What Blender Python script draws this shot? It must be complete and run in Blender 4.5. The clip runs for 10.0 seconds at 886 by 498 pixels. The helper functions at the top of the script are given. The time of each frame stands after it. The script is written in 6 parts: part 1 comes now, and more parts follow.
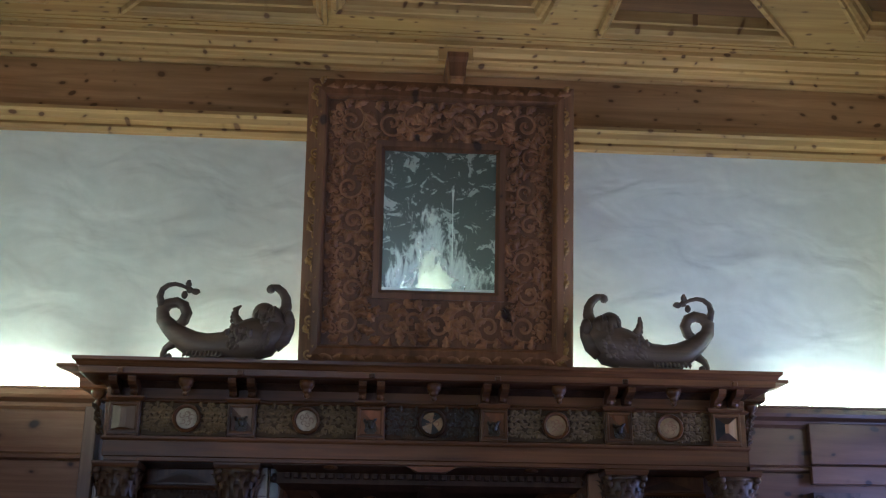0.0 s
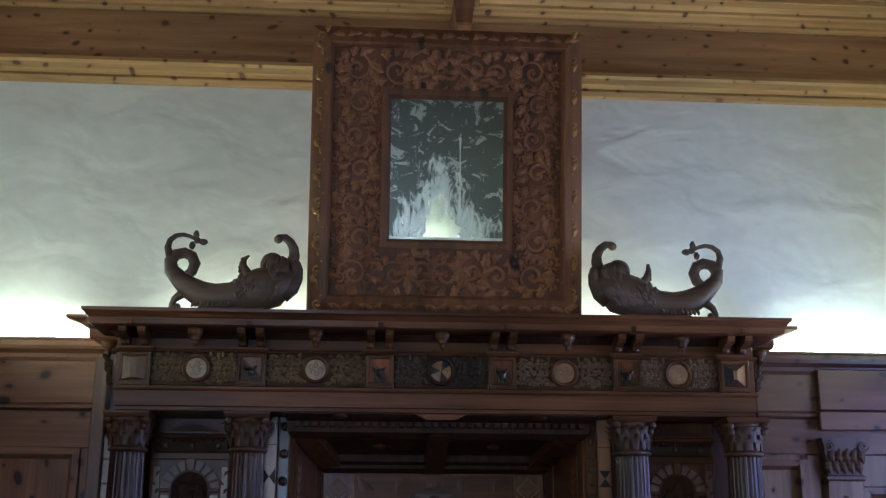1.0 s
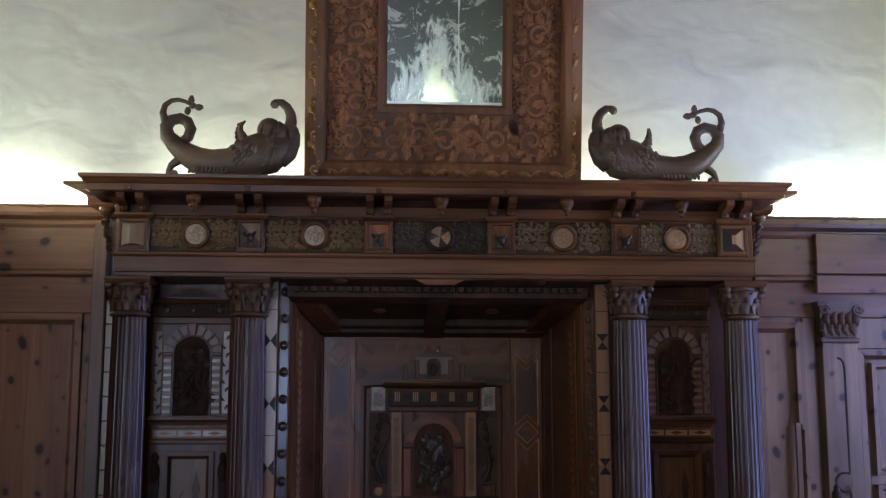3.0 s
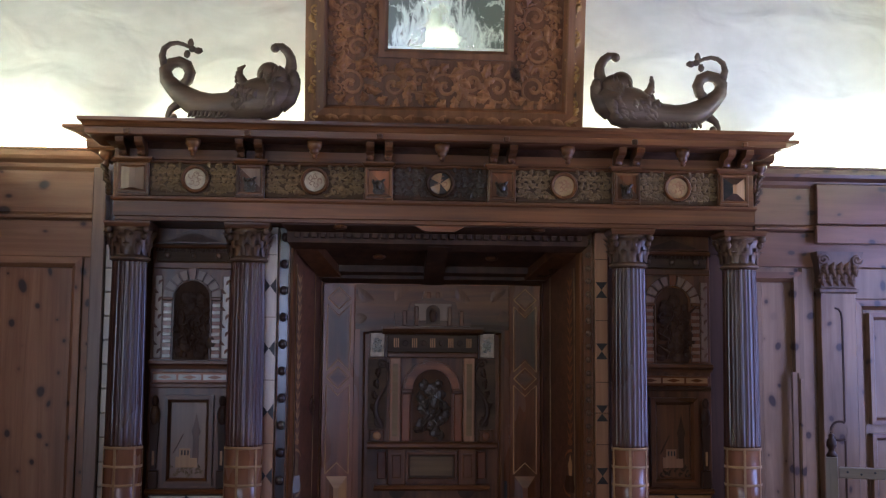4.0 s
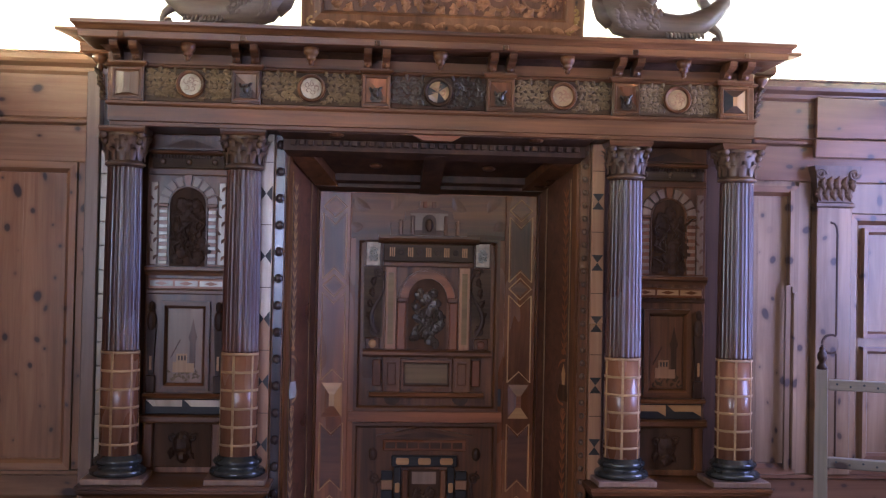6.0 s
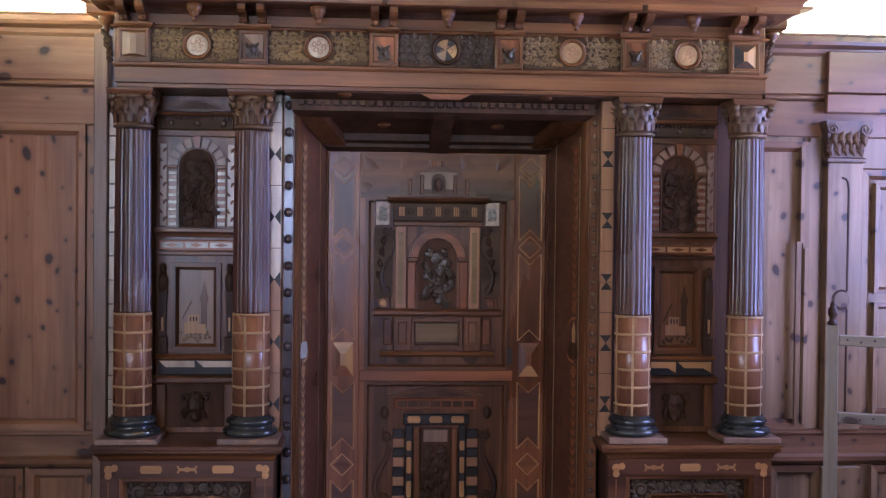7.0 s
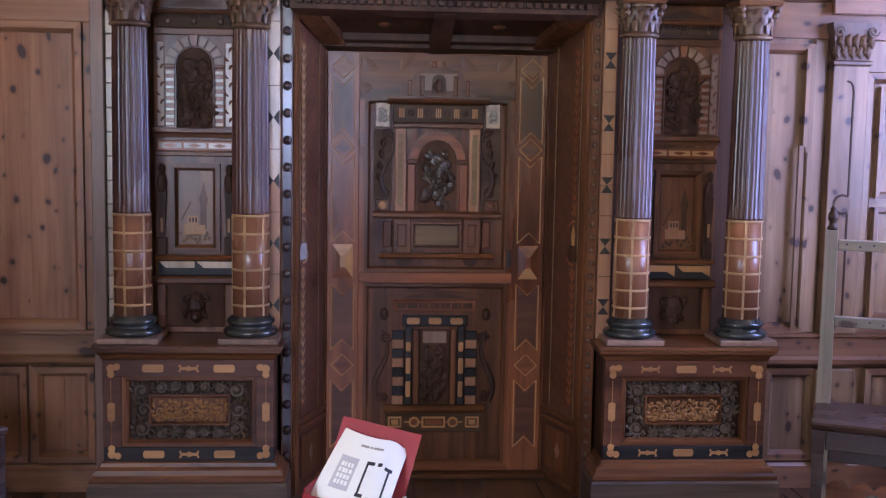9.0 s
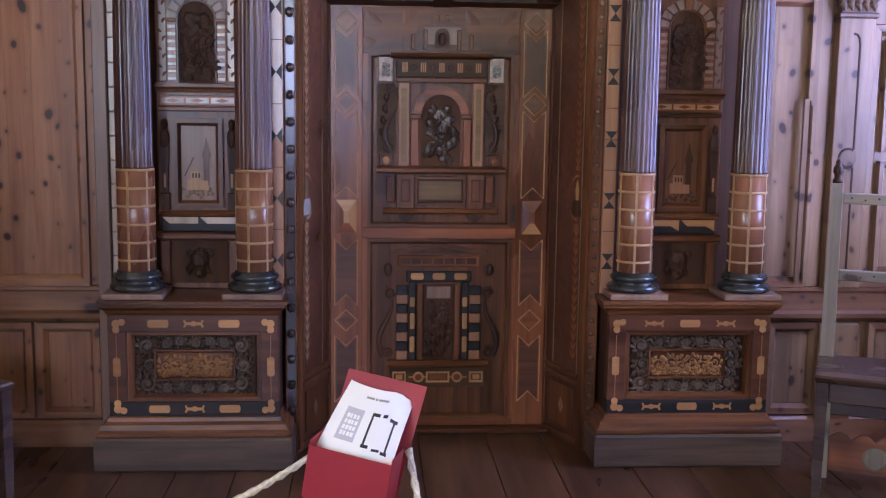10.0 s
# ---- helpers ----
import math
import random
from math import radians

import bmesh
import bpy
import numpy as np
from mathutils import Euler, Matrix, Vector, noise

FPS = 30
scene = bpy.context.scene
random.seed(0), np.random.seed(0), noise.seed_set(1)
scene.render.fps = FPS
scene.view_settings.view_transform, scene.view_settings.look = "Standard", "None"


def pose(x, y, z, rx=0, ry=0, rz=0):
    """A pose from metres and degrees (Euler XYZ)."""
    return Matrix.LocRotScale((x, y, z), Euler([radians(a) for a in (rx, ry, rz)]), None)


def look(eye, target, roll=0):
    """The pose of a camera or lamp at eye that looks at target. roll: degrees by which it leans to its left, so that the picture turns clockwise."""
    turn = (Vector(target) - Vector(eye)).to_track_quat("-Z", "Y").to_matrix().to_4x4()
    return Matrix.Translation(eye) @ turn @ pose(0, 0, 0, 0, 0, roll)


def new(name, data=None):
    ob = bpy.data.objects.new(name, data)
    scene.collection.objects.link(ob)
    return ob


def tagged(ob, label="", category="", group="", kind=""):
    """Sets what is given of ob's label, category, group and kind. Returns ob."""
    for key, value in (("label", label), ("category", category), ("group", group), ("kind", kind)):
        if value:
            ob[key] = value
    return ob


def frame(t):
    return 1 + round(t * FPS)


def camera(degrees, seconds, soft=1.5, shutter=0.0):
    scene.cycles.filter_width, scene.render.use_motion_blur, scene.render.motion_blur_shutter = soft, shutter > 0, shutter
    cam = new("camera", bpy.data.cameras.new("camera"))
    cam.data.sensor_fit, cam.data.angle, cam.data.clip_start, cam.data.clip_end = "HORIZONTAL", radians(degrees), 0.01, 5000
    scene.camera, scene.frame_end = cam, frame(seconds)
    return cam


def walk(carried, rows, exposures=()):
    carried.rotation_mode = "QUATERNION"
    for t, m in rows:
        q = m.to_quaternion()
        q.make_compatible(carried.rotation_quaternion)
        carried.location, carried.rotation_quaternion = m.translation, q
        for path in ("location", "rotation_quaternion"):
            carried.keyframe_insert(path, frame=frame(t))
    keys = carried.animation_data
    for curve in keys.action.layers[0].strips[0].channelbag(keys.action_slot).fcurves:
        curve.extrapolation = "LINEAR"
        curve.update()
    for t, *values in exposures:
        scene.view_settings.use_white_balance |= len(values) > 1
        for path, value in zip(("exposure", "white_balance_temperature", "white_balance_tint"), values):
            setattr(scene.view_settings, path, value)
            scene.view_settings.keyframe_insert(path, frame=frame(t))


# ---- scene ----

cam = camera(43.8, 10.0, soft=1.25)
ROWS = [
    (0.0, -0.321, -4.950, 1.611, -4.45, 18.07, -0.44),
    (0.5, -0.316, -4.943, 1.610, -4.28, 16.87, -0.51),
    (1.0, -0.313, -4.936, 1.611, -3.96, 15.45, -0.16),
    (1.5, -0.311, -4.930, 1.613, -3.80, 13.94, -0.10),
    (2.0, -0.309, -4.924, 1.612, -3.95, 12.01, -0.04),
    (2.5, -0.311, -4.917, 1.611, -4.09, 10.19, 0.16),
    (4.0, -0.316, -4.910, 1.611, -4.10, 5.77, -0.46),
    (4.5, -0.320, -4.907, 1.612, -4.35, 4.70, -0.77),
    (5.0, -0.323, -4.905, 1.612, -4.58, 3.42, -1.08),
    (5.5, -0.323, -4.902, 1.611, -4.59, 2.15, -1.30),
    (7.0, -0.321, -4.899, 1.611, -3.94, -1.04, -0.62),
    (7.5, -0.320, -4.896, 1.615, -3.86, -2.42, -0.92),
    (8.0, -0.318, -4.894, 1.617, -3.84, -3.68, -1.12),
    (8.5, -0.316, -4.891, 1.613, -3.89, -4.68, -0.91),
    (9.0, -0.316, -4.888, 1.601, -3.97, -6.00, -0.96),
    (9.5, -0.318, -4.885, 1.588, -3.94, -7.28, -0.90),
    (10.0, -0.323, -4.884, 1.577, -3.89, -8.06, -0.79),
]
EXPOSURES = [(0.0, -1.78, 4330, 2), (1.0, -1.78, 4410, 3), (2.5, -1.54, 4620, 6), (4.0, -0.97, 4760, 10), (5.5, -0.2, 4820, 14), (7.0, 0.2, 4810, 13), (8.0, 0.25, 4830, 12), (10.0, 0.48, 4850, 12)]


def level(x, y, z, yaw, pitch, roll):
    """A camera pose: yaw to the left, pitch up, roll to the right."""
    return pose(x, y, z, 0, 0, yaw) @ pose(0, 0, 0, 90 + pitch) @ pose(0, 0, 0, 0, 0, -roll)


walk(cam, [(t, level(*r)) for t, *r in ROWS], EXPOSURES)

# ---- light ----
world = bpy.data.worlds.new("world")
scene.world = world
world.use_nodes = True
wn = world.node_tree
sky = wn.nodes.new("ShaderNodeTexSky")
sky.sky_type, sky.sun_disc, sky.sun_elevation, sky.sun_rotation = "NISHITA", False, radians(35), radians(150)
wn.links.new(sky.outputs[0], wn.nodes["Background"].inputs[0])
wn.nodes["Background"].inputs[1].default_value = 0.12


def opening_light(name, m, w, h, power, colour):
    la = bpy.data.lights.new(name, "AREA")
    la.shape, la.size, la.size_y, la.energy, la.color = "RECTANGLE", w, h, power, colour
    ob = new(name, la)
    ob.matrix_world = m
    return ob


XL, XR, YB, ZC = -2.22, 2.48, -8.2, 4.25
WINDOWS = [(-1.5, -0.55, 1.15, 2.44)]  # openings in the east wall: from y, to y, sill, head
for ya, yb, za, zb in WINDOWS:
    opening_light("window_or_fill_light", look((XR + 0.16, (ya + yb) / 2, (za + zb) / 2), (0, (ya + yb) / 2, (za + zb) / 2 - 0.2)), yb - ya, zb - za, 80, (0.6, 0.6, 1.0))
WEST_FILL = (-5.2, -3.8, 1.25, 2.42)  # unseen west wall opening, added for warm fill: from y, to y, sill, head
ya, yb, za, zb = WEST_FILL
# added warm fill lamp that brightens the portal's left half
opening_light("window_or_fill_light", look((XL - 0.16, (ya + yb) / 2, (za + zb) / 2), (0.3, (ya + yb) / 2 + 1.7, 1.9)), yb - ya, zb - za, 98, (1.0, 0.9, 0.77))
SOUTH = (-1.7, -0.75, 1.3, 2.4)  # the opening in the south wall: from x, to x, sill, head
xa, xb, za, zb = SOUTH
opening_light("window_or_fill_light", look(((xa + xb) / 2, YB - 0.16, (za + zb) / 2), ((xa + xb) / 2, 0, (za + zb) / 2)), xb - xa, zb - za, 82, (0.86, 0.82, 1.0))



# ---- materials ----
def nodes_of(name):
    m = bpy.data.materials.new(name)
    m.use_nodes = True
    t = m.node_tree
    return m, t, t.nodes["Principled BSDF"]


def add(t, kind, **inputs):
    n = t.nodes.new(kind)
    for key, value in inputs.items():
        n.inputs[key.replace("_", " ")].default_value = value
    return n


def ramp(t, source, stops):
    r = t.nodes.new("ShaderNodeValToRGB")
    e = r.color_ramp.elements
    while len(e) < len(stops):
        e.new(0.5)
    for el, (at, c) in zip(e, stops):
        el.position, el.color = at, (*c, 1) if len(c) == 3 else c
    t.links.new(source, r.inputs[0])
    return r.outputs[0]


def mix(t, how, fac, a, b):
    n = t.nodes.new("ShaderNodeMix")
    n.data_type, n.blend_type = "RGBA", how
    for k, v in ((0, fac), (6, a), (7, b)):
        if hasattr(v, "is_linked"):
            t.links.new(v, n.inputs[k])
        else:
            n.inputs[k].default_value = v
    return n.outputs[2]


def place(t, sx, sy, sz, turn=0.0):
    c = t.nodes.new("ShaderNodeTexCoord")
    m = t.nodes.new("ShaderNodeMapping")
    m.inputs["Rotation"].default_value = (turn, 0, 0)
    m.inputs["Scale"].default_value = (sx, sy, sz)
    t.links.new(c.outputs["Object"], m.inputs["Vector"])
    return m.outputs[0]


def noise_tex(t, vec, scale, detail=5, rough=0.6, distort=0.0):
    n = add(t, "ShaderNodeTexNoise", Scale=scale, Detail=detail, Roughness=rough, Distortion=distort)
    t.links.new(vec, n.inputs["Vector"])
    return n.outputs["Fac"]


def bump(t, b, source, strength, distance=0.004):
    n = add(t, "ShaderNodeBump", Strength=strength, Distance=distance)
    t.links.new(source, n.inputs["Height"])
    t.links.new(n.outputs[0], b.inputs["Normal"])


G3 = lambda v: (v, v, v)


def wood(name, dark, light, axis="z", rough=0.42, grain=26, knots=0.0, wear=0.35, coat=0.0, knot_colour=(0.04, 0.02, 0.014), flat=False, spec=0.35, relief=0.3, knot_scale=1.0):
    """Wood with its grain along one axis; knots: share of the cells that hold a knot."""
    m, t, b = nodes_of(name)
    s = {"x": (1.1, grain, grain), "y": (grain, 1.1, grain), "z": (grain, grain, 1.1)}[axis]
    v = place(t, *s)
    fine = noise_tex(t, v, 1.0, 6, 0.65, 0.6)
    col = ramp(t, fine, [(0.3, dark), (0.68, light)])
    broad = noise_tex(t, place(t, *(3.0 if k > 2 else 0.8 for k in s)), 1.0, 3)
    col = mix(t, "MULTIPLY", 1.0, col, ramp(t, broad, [(0.3, G3(1 - wear)), (0.7, G3(1.12))]))
    info = t.nodes.new("ShaderNodeObjectInfo")
    col = mix(t, "MULTIPLY", 1.0, col, ramp(t, info.outputs["Random"], [(0.0, G3(0.86)), (1.0, G3(1.13))]))
    if knots:
        # knots lie in the boards' face: the wall's plane, or the ceiling's and floor's where flat
        ks = {"x": (4.8, 7.5, 7.5), "y": (7.5, 4.8, 7.5), "z": (7.5, 7.5, 5.5)}[axis]
        vor = add(t, "ShaderNodeTexVoronoi", Scale=knot_scale)
        vor.voronoi_dimensions = "2D"
        warp = noise_tex(t, place(t, 9, 9, 9), 1.0, 2)
        wob = add(t, "ShaderNodeTexNoise", Scale=1.7, Detail=2.0)
        t.links.new(place(t, 1, 1, 1), wob.inputs["Vector"])
        shift = t.nodes.new("ShaderNodeVectorMath")
        shift.operation = "MULTIPLY_ADD"
        t.links.new(wob.outputs["Color"], shift.inputs[0])
        shift.inputs[1].default_value = (1.5, 1.5, 1.5)
        t.links.new(place(t, *ks, 0.0 if flat else math.pi / 2), shift.inputs[2])
        t.links.new(shift.outputs[0], vor.inputs["Vector"])
        dist = t.nodes.new("ShaderNodeMath")
        dist.operation = "MULTIPLY_ADD"
        t.links.new(warp, dist.inputs[0])
        dist.inputs[1].default_value = 0.10
        t.links.new(vor.outputs["Distance"], dist.inputs[2])
        sep = t.nodes.new("ShaderNodeSeparateColor")
        t.links.new(vor.outputs["Color"], sep.inputs[0])
        size = t.nodes.new("ShaderNodeMath")
        size.operation = "MULTIPLY_ADD"
        t.links.new(sep.outputs[1], size.inputs[0])
        size.inputs[1].default_value = 0.16
        t.links.new(dist.outputs[0], size.inputs[2])
        spot = ramp(t, size.outputs[0], [(0.18, G3(0.97)), (0.21, G3(0.6)), (0.245, G3(0.2)), (0.36, G3(0))])
        pick = ramp(t, sep.outputs[0], [(1 - knots - 0.01, G3(0)), (1 - knots + 0.01, G3(1))])
        both = mix(t, "MULTIPLY", 1.0, spot, pick)
        col = mix(t, "MIX", both, col, (*knot_colour, 1))
    t.links.new(col, b.inputs["Base Color"])
    r = ramp(t, broad, [(0.25, G3(rough * 0.75)), (0.75, G3(min(1, rough * 1.3)))])
    t.links.new(r, b.inputs["Roughness"])
    b.inputs["Coat Weight"].default_value = coat
    b.inputs["Coat Roughness"].default_value = 0.25
    b.inputs["Specular IOR Level"].default_value = spec
    bump(t, b, fine, relief, 0.002)
    return m


def plain(name, colour, rough=0.5, metal=0.0, vary=0.2, scale=14.0, bumpy=0.15):
    m, t, b = nodes_of(name)
    f = noise_tex(t, place(t, 1, 1, 1), scale, 5)
    lo, hi = tuple(c * (1 - vary) for c in colour), tuple(min(1, c * (1 + vary)) for c in colour)
    t.links.new(ramp(t, f, [(0.3, lo), (0.7, hi)]), b.inputs["Base Color"])
    b.inputs["Roughness"].default_value, b.inputs["Metallic"].default_value = rough, metal
    bump(t, b, f, bumpy, 0.003)
    return m


WAL_X = wood("walnut_long", (0.05445, 0.01983, 0.0066), (0.1997, 0.07818, 0.0275), "x", 0.33, wear=0.65, spec=0.3)
WAL_Z = wood("walnut_upright", (0.05445, 0.01983, 0.0066), (0.1997, 0.07818, 0.0275), "z", 0.33, wear=0.65, spec=0.3)
DARK = wood("dark_walnut_carving", (0.022, 0.010, 0.005), (0.078, 0.036, 0.018), "z", 0.48, 16, spec=0.16)
NICHE = wood("brown_niche_ground", (0.03, 0.014, 0.007), (0.085, 0.04, 0.02), "z", 0.6, 10, spec=0.1)
CAPITAL = wood("worn_carved_capital", (0.05, 0.026, 0.014), (0.16, 0.088, 0.048), "z", 0.4, 18, spec=0.35)
SHAFT = wood("polished_walnut_shaft", (0.045, 0.017, 0.011), (0.085, 0.033, 0.02), "z", 0.27, 7, spec=0.38, relief=0.02)
DRUM = wood("red_brown_drum_veneer", (0.145, 0.058, 0.028), (0.24, 0.105, 0.053), "z", 0.26, 12, spec=0.45, relief=0.04)
MAROON = wood("dark_maroon_veneer", (0.055, 0.021, 0.011), (0.125, 0.05, 0.026), "x", 0.32, 22, wear=0.5, spec=0.32)
DULL = wood("dull_pinkish_veneer", (0.17, 0.10, 0.065), (0.27, 0.17, 0.115), "z", 0.36, 26)
RED_Z = wood("reddish_veneer_upright", (0.1171, 0.03627, 0.01283), (0.3307, 0.1126, 0.03848), "z", 0.3, 18, wear=0.7, spec=0.36)
RED_X = wood("reddish_veneer_long", (0.1171, 0.03627, 0.01283), (0.3307, 0.1126, 0.03848), "x", 0.3, 18, wear=0.7, spec=0.36)
MAPLE = wood("maple_inlay", (0.31, 0.145, 0.05), (0.47, 0.25, 0.095), "z", 0.35, 30)
MAPLE_X = wood("maple_inlay_long", (0.31, 0.145, 0.05), (0.47, 0.25, 0.095), "x", 0.35, 30)
PALE = wood("pale_ash_veneer", (0.36, 0.27, 0.19), (0.58, 0.46, 0.34), "z", 0.27, 16, spec=0.5)
VIEW = wood("faded_brown_view_veneer", (0.14, 0.078, 0.045), (0.24, 0.145, 0.09), "z", 0.36, 26)
ORANGE = wood("orange_brown_veneer", (0.22, 0.10, 0.048), (0.36, 0.19, 0.098), "z", 0.34, 26)
EBONY = wood("ebony_inlay", (0.013, 0.012, 0.012), (0.036, 0.029, 0.026), "x", 0.4, 30, spec=0.2)
INLAY = wood("muted_light_inlay", (0.155, 0.097, 0.043), (0.25, 0.16, 0.078), "x", 0.45, 30, spec=0.15)
FRET = wood("dull_yellow_fretwork", (0.20, 0.095, 0.03), (0.34, 0.175, 0.06), "x", 0.5, 24, spec=0.15)
LEAFWORK = wood("grey_brown_leaf_carving", (0.055, 0.036, 0.022), (0.125, 0.088, 0.058), "x", 0.36, 16, spec=0.4)
BEAD = wood("polished_dark_bead", (0.018, 0.010, 0.009), (0.045, 0.025, 0.02), "z", 0.2, 12, spec=0.5, relief=0.02)
DRUM_LINE = wood("drum_line_inlay", (0.26, 0.15, 0.066), (0.4, 0.25, 0.12), "x", 0.42, 30, spec=0.2)
ARAB = wood("dull_arabesque_inlay", (0.0986, 0.05916, 0.02662), (0.1972, 0.1232, 0.05916), "x", 0.42, 60, spec=0.2)
CARVED = wood("polished_dark_relief", (0.02, 0.011, 0.006), (0.06, 0.034, 0.018), "z", 0.33, 16, spec=0.45)
OLIVE = wood("olive_burl_field", (0.0345, 0.01897, 0.009487), (0.08625, 0.0483, 0.02415), "x", 0.5, 24, spec=0.14)
PINE_Z = wood("aged_pine_upright", (0.21, 0.09, 0.03864), (0.378, 0.19, 0.09016), "z", 0.42, 22, knots=0.9, wear=0.42, knot_scale=1.35)
PINE_X = wood("aged_pine_long", (0.21, 0.098, 0.044), (0.37, 0.198, 0.098), "x", 0.42, 22, knots=0.65, wear=0.42)
# copies of the aged pine, colour shifted for the window light on the right
EAST_PINE_Z = wood("east_pine_upright", (0.1709, 0.09314, 0.04534), (0.3003, 0.1829, 0.1004), "z", 0.36, 16, knots=0.9, wear=0.55, knot_scale=1.3)
EAST_PINE_X = wood("east_pine_long", (0.1452, 0.06454, 0.03028), (0.254, 0.1251, 0.06569), "x", 0.36, 16, knots=0.85, wear=0.62, knot_scale=1.5)
CEIL_X = wood("ceiling_pine_long", (0.32, 0.175, 0.06), (0.5, 0.32, 0.125), "x", 0.5, 18, knots=0.7, wear=0.3, knot_scale=2.1, knot_colour=(0.11, 0.05, 0.022))
CEIL_F = wood("ceiling_pine_soffit", (0.34, 0.19, 0.065), (0.54, 0.35, 0.14), "x", 0.5, 18, knots=0.7, wear=0.3, flat=True, knot_scale=2.1, knot_colour=(0.11, 0.05, 0.022))
CROWN = wood("crown_pine_board", (0.24, 0.125, 0.052), (0.42, 0.24, 0.108), "x", 0.5, 18, knots=0.6, wear=0.3, knot_scale=1.7, knot_colour=(0.09, 0.042, 0.02))
# ceiling pine with the coffers' shade put into its colour
CEIL_Y = wood("ceiling_pine_recess_shade", (0.0935, 0.044, 0.022), (0.165, 0.08525, 0.044), "x", 0.5, 18, knots=0.25, wear=0.3, flat=True)
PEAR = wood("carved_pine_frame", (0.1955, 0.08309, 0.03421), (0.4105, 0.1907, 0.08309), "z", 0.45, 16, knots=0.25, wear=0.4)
# darker copy of the frame pine; shade behind the carving is in its colour
PEAR_D = wood("carved_pine_shade_tone", (0.102, 0.04284, 0.01836), (0.2448, 0.1071, 0.0459), "z", 0.5, 16, knots=0.2, wear=0.4)
PLINTH = wood("scuffed_grey_brown_plinth", (0.045, 0.029, 0.02), (0.135, 0.09, 0.062), "x", 0.45, 20, wear=0.6, spec=0.3)
FLOOR = wood("floor_boards", (0.042, 0.0196, 0.00945), (0.112, 0.0532, 0.0243), "y", 0.3, 14, knots=0.2, wear=0.45, flat=True)
GREY = wood("weathered_grey_wood", (0.13, 0.10, 0.07), (0.25, 0.205, 0.15), "z", 0.6, 22, knots=0.2)
GREY_X = wood("weathered_grey_wood_long", (0.13, 0.10, 0.07), (0.25, 0.205, 0.15), "x", 0.6, 22, knots=0.2)
TABLE = wood("brown_table_wood", (0.033, 0.0165, 0.011), (0.0825, 0.04675, 0.03025), "x", 0.3)
FLORA = wood("red_orange_floral_inlay", (0.16, 0.05, 0.015), (0.3, 0.11, 0.035), "z", 0.4, 30)
STATUE = wood("dark_carved_beast", (0.07, 0.045, 0.032), (0.18, 0.12, 0.09), "x", 0.42, 12, wear=0.6)
GILT = plain("worn_gilding", (0.3, 0.16, 0.045), 0.4, 0.4, 0.5, 30)
SILVER = plain("bare_silvering", (0.8, 0.84, 0.78), 0.3, 1.0, 0.1, 20, 0.05)
BASE = plain("greenish_black_base", (0.026, 0.026, 0.023), 0.22, 0.0, 0.4, 20)
CARD = plain("red_card", (0.25, 0.009, 0.016), 0.5, 0.0, 0.08, 6, 0.03)
PAPER = plain("white_paper", (0.82, 0.81, 0.78), 0.6, 0.0, 0.02, 5, 0.02)
LILAC = plain("lilac_print", (0.5, 0.48, 0.52), 0.6, 0.0, 0.04, 30, 0.0)
INK = plain("black_print", (0.02, 0.02, 0.022), 0.6, 0.0, 0.1, 30, 0.0)
GREYINK = plain("grey_print", (0.3, 0.27, 0.23), 0.6, 0.0, 0.1, 30, 0.0)
ROPE = plain("cream_rope", (0.6, 0.53, 0.4), 0.75, 0.0, 0.25, 90, 0.4)
IRON = plain("dark_iron", (0.04, 0.036, 0.034), 0.5, 0.8, 0.3, 30)
IVORY = plain("ivory_roundel", (0.34, 0.26, 0.19), 0.35, 0.0, 0.35, 40, 0.3)
STONE = plain("yellow_marble", (0.3, 0.18, 0.08), 0.28, 0.0, 0.4, 18, 0.05)


def plaster():
    m, t, b = nodes_of("white_lime_plaster")
    v = place(t, 1, 1, 1)
    f = noise_tex(t, v, 7.0, 6, 0.55, 0.4)
    g = noise_tex(t, place(t, 1.0, 1.0, 1.8), 1.6, 4)
    c = mix(t, "MULTIPLY", 1.0, ramp(t, f, [(0.25, (0.72, 0.71, 0.69)), (0.75, (0.82, 0.815, 0.80))]), ramp(t, g, [(0.3, G3(0.86)), (0.7, G3(1.02))]))
    t.links.new(c, b.inputs["Base Color"])
    b.inputs["Roughness"].default_value = 0.85
    big = noise_tex(t, place(t, 1.0, 1.0, 1.7), 3.2, 2.5, 0.45, 0.5)
    bump(t, b, big, 0.7, 0.028)
    return m


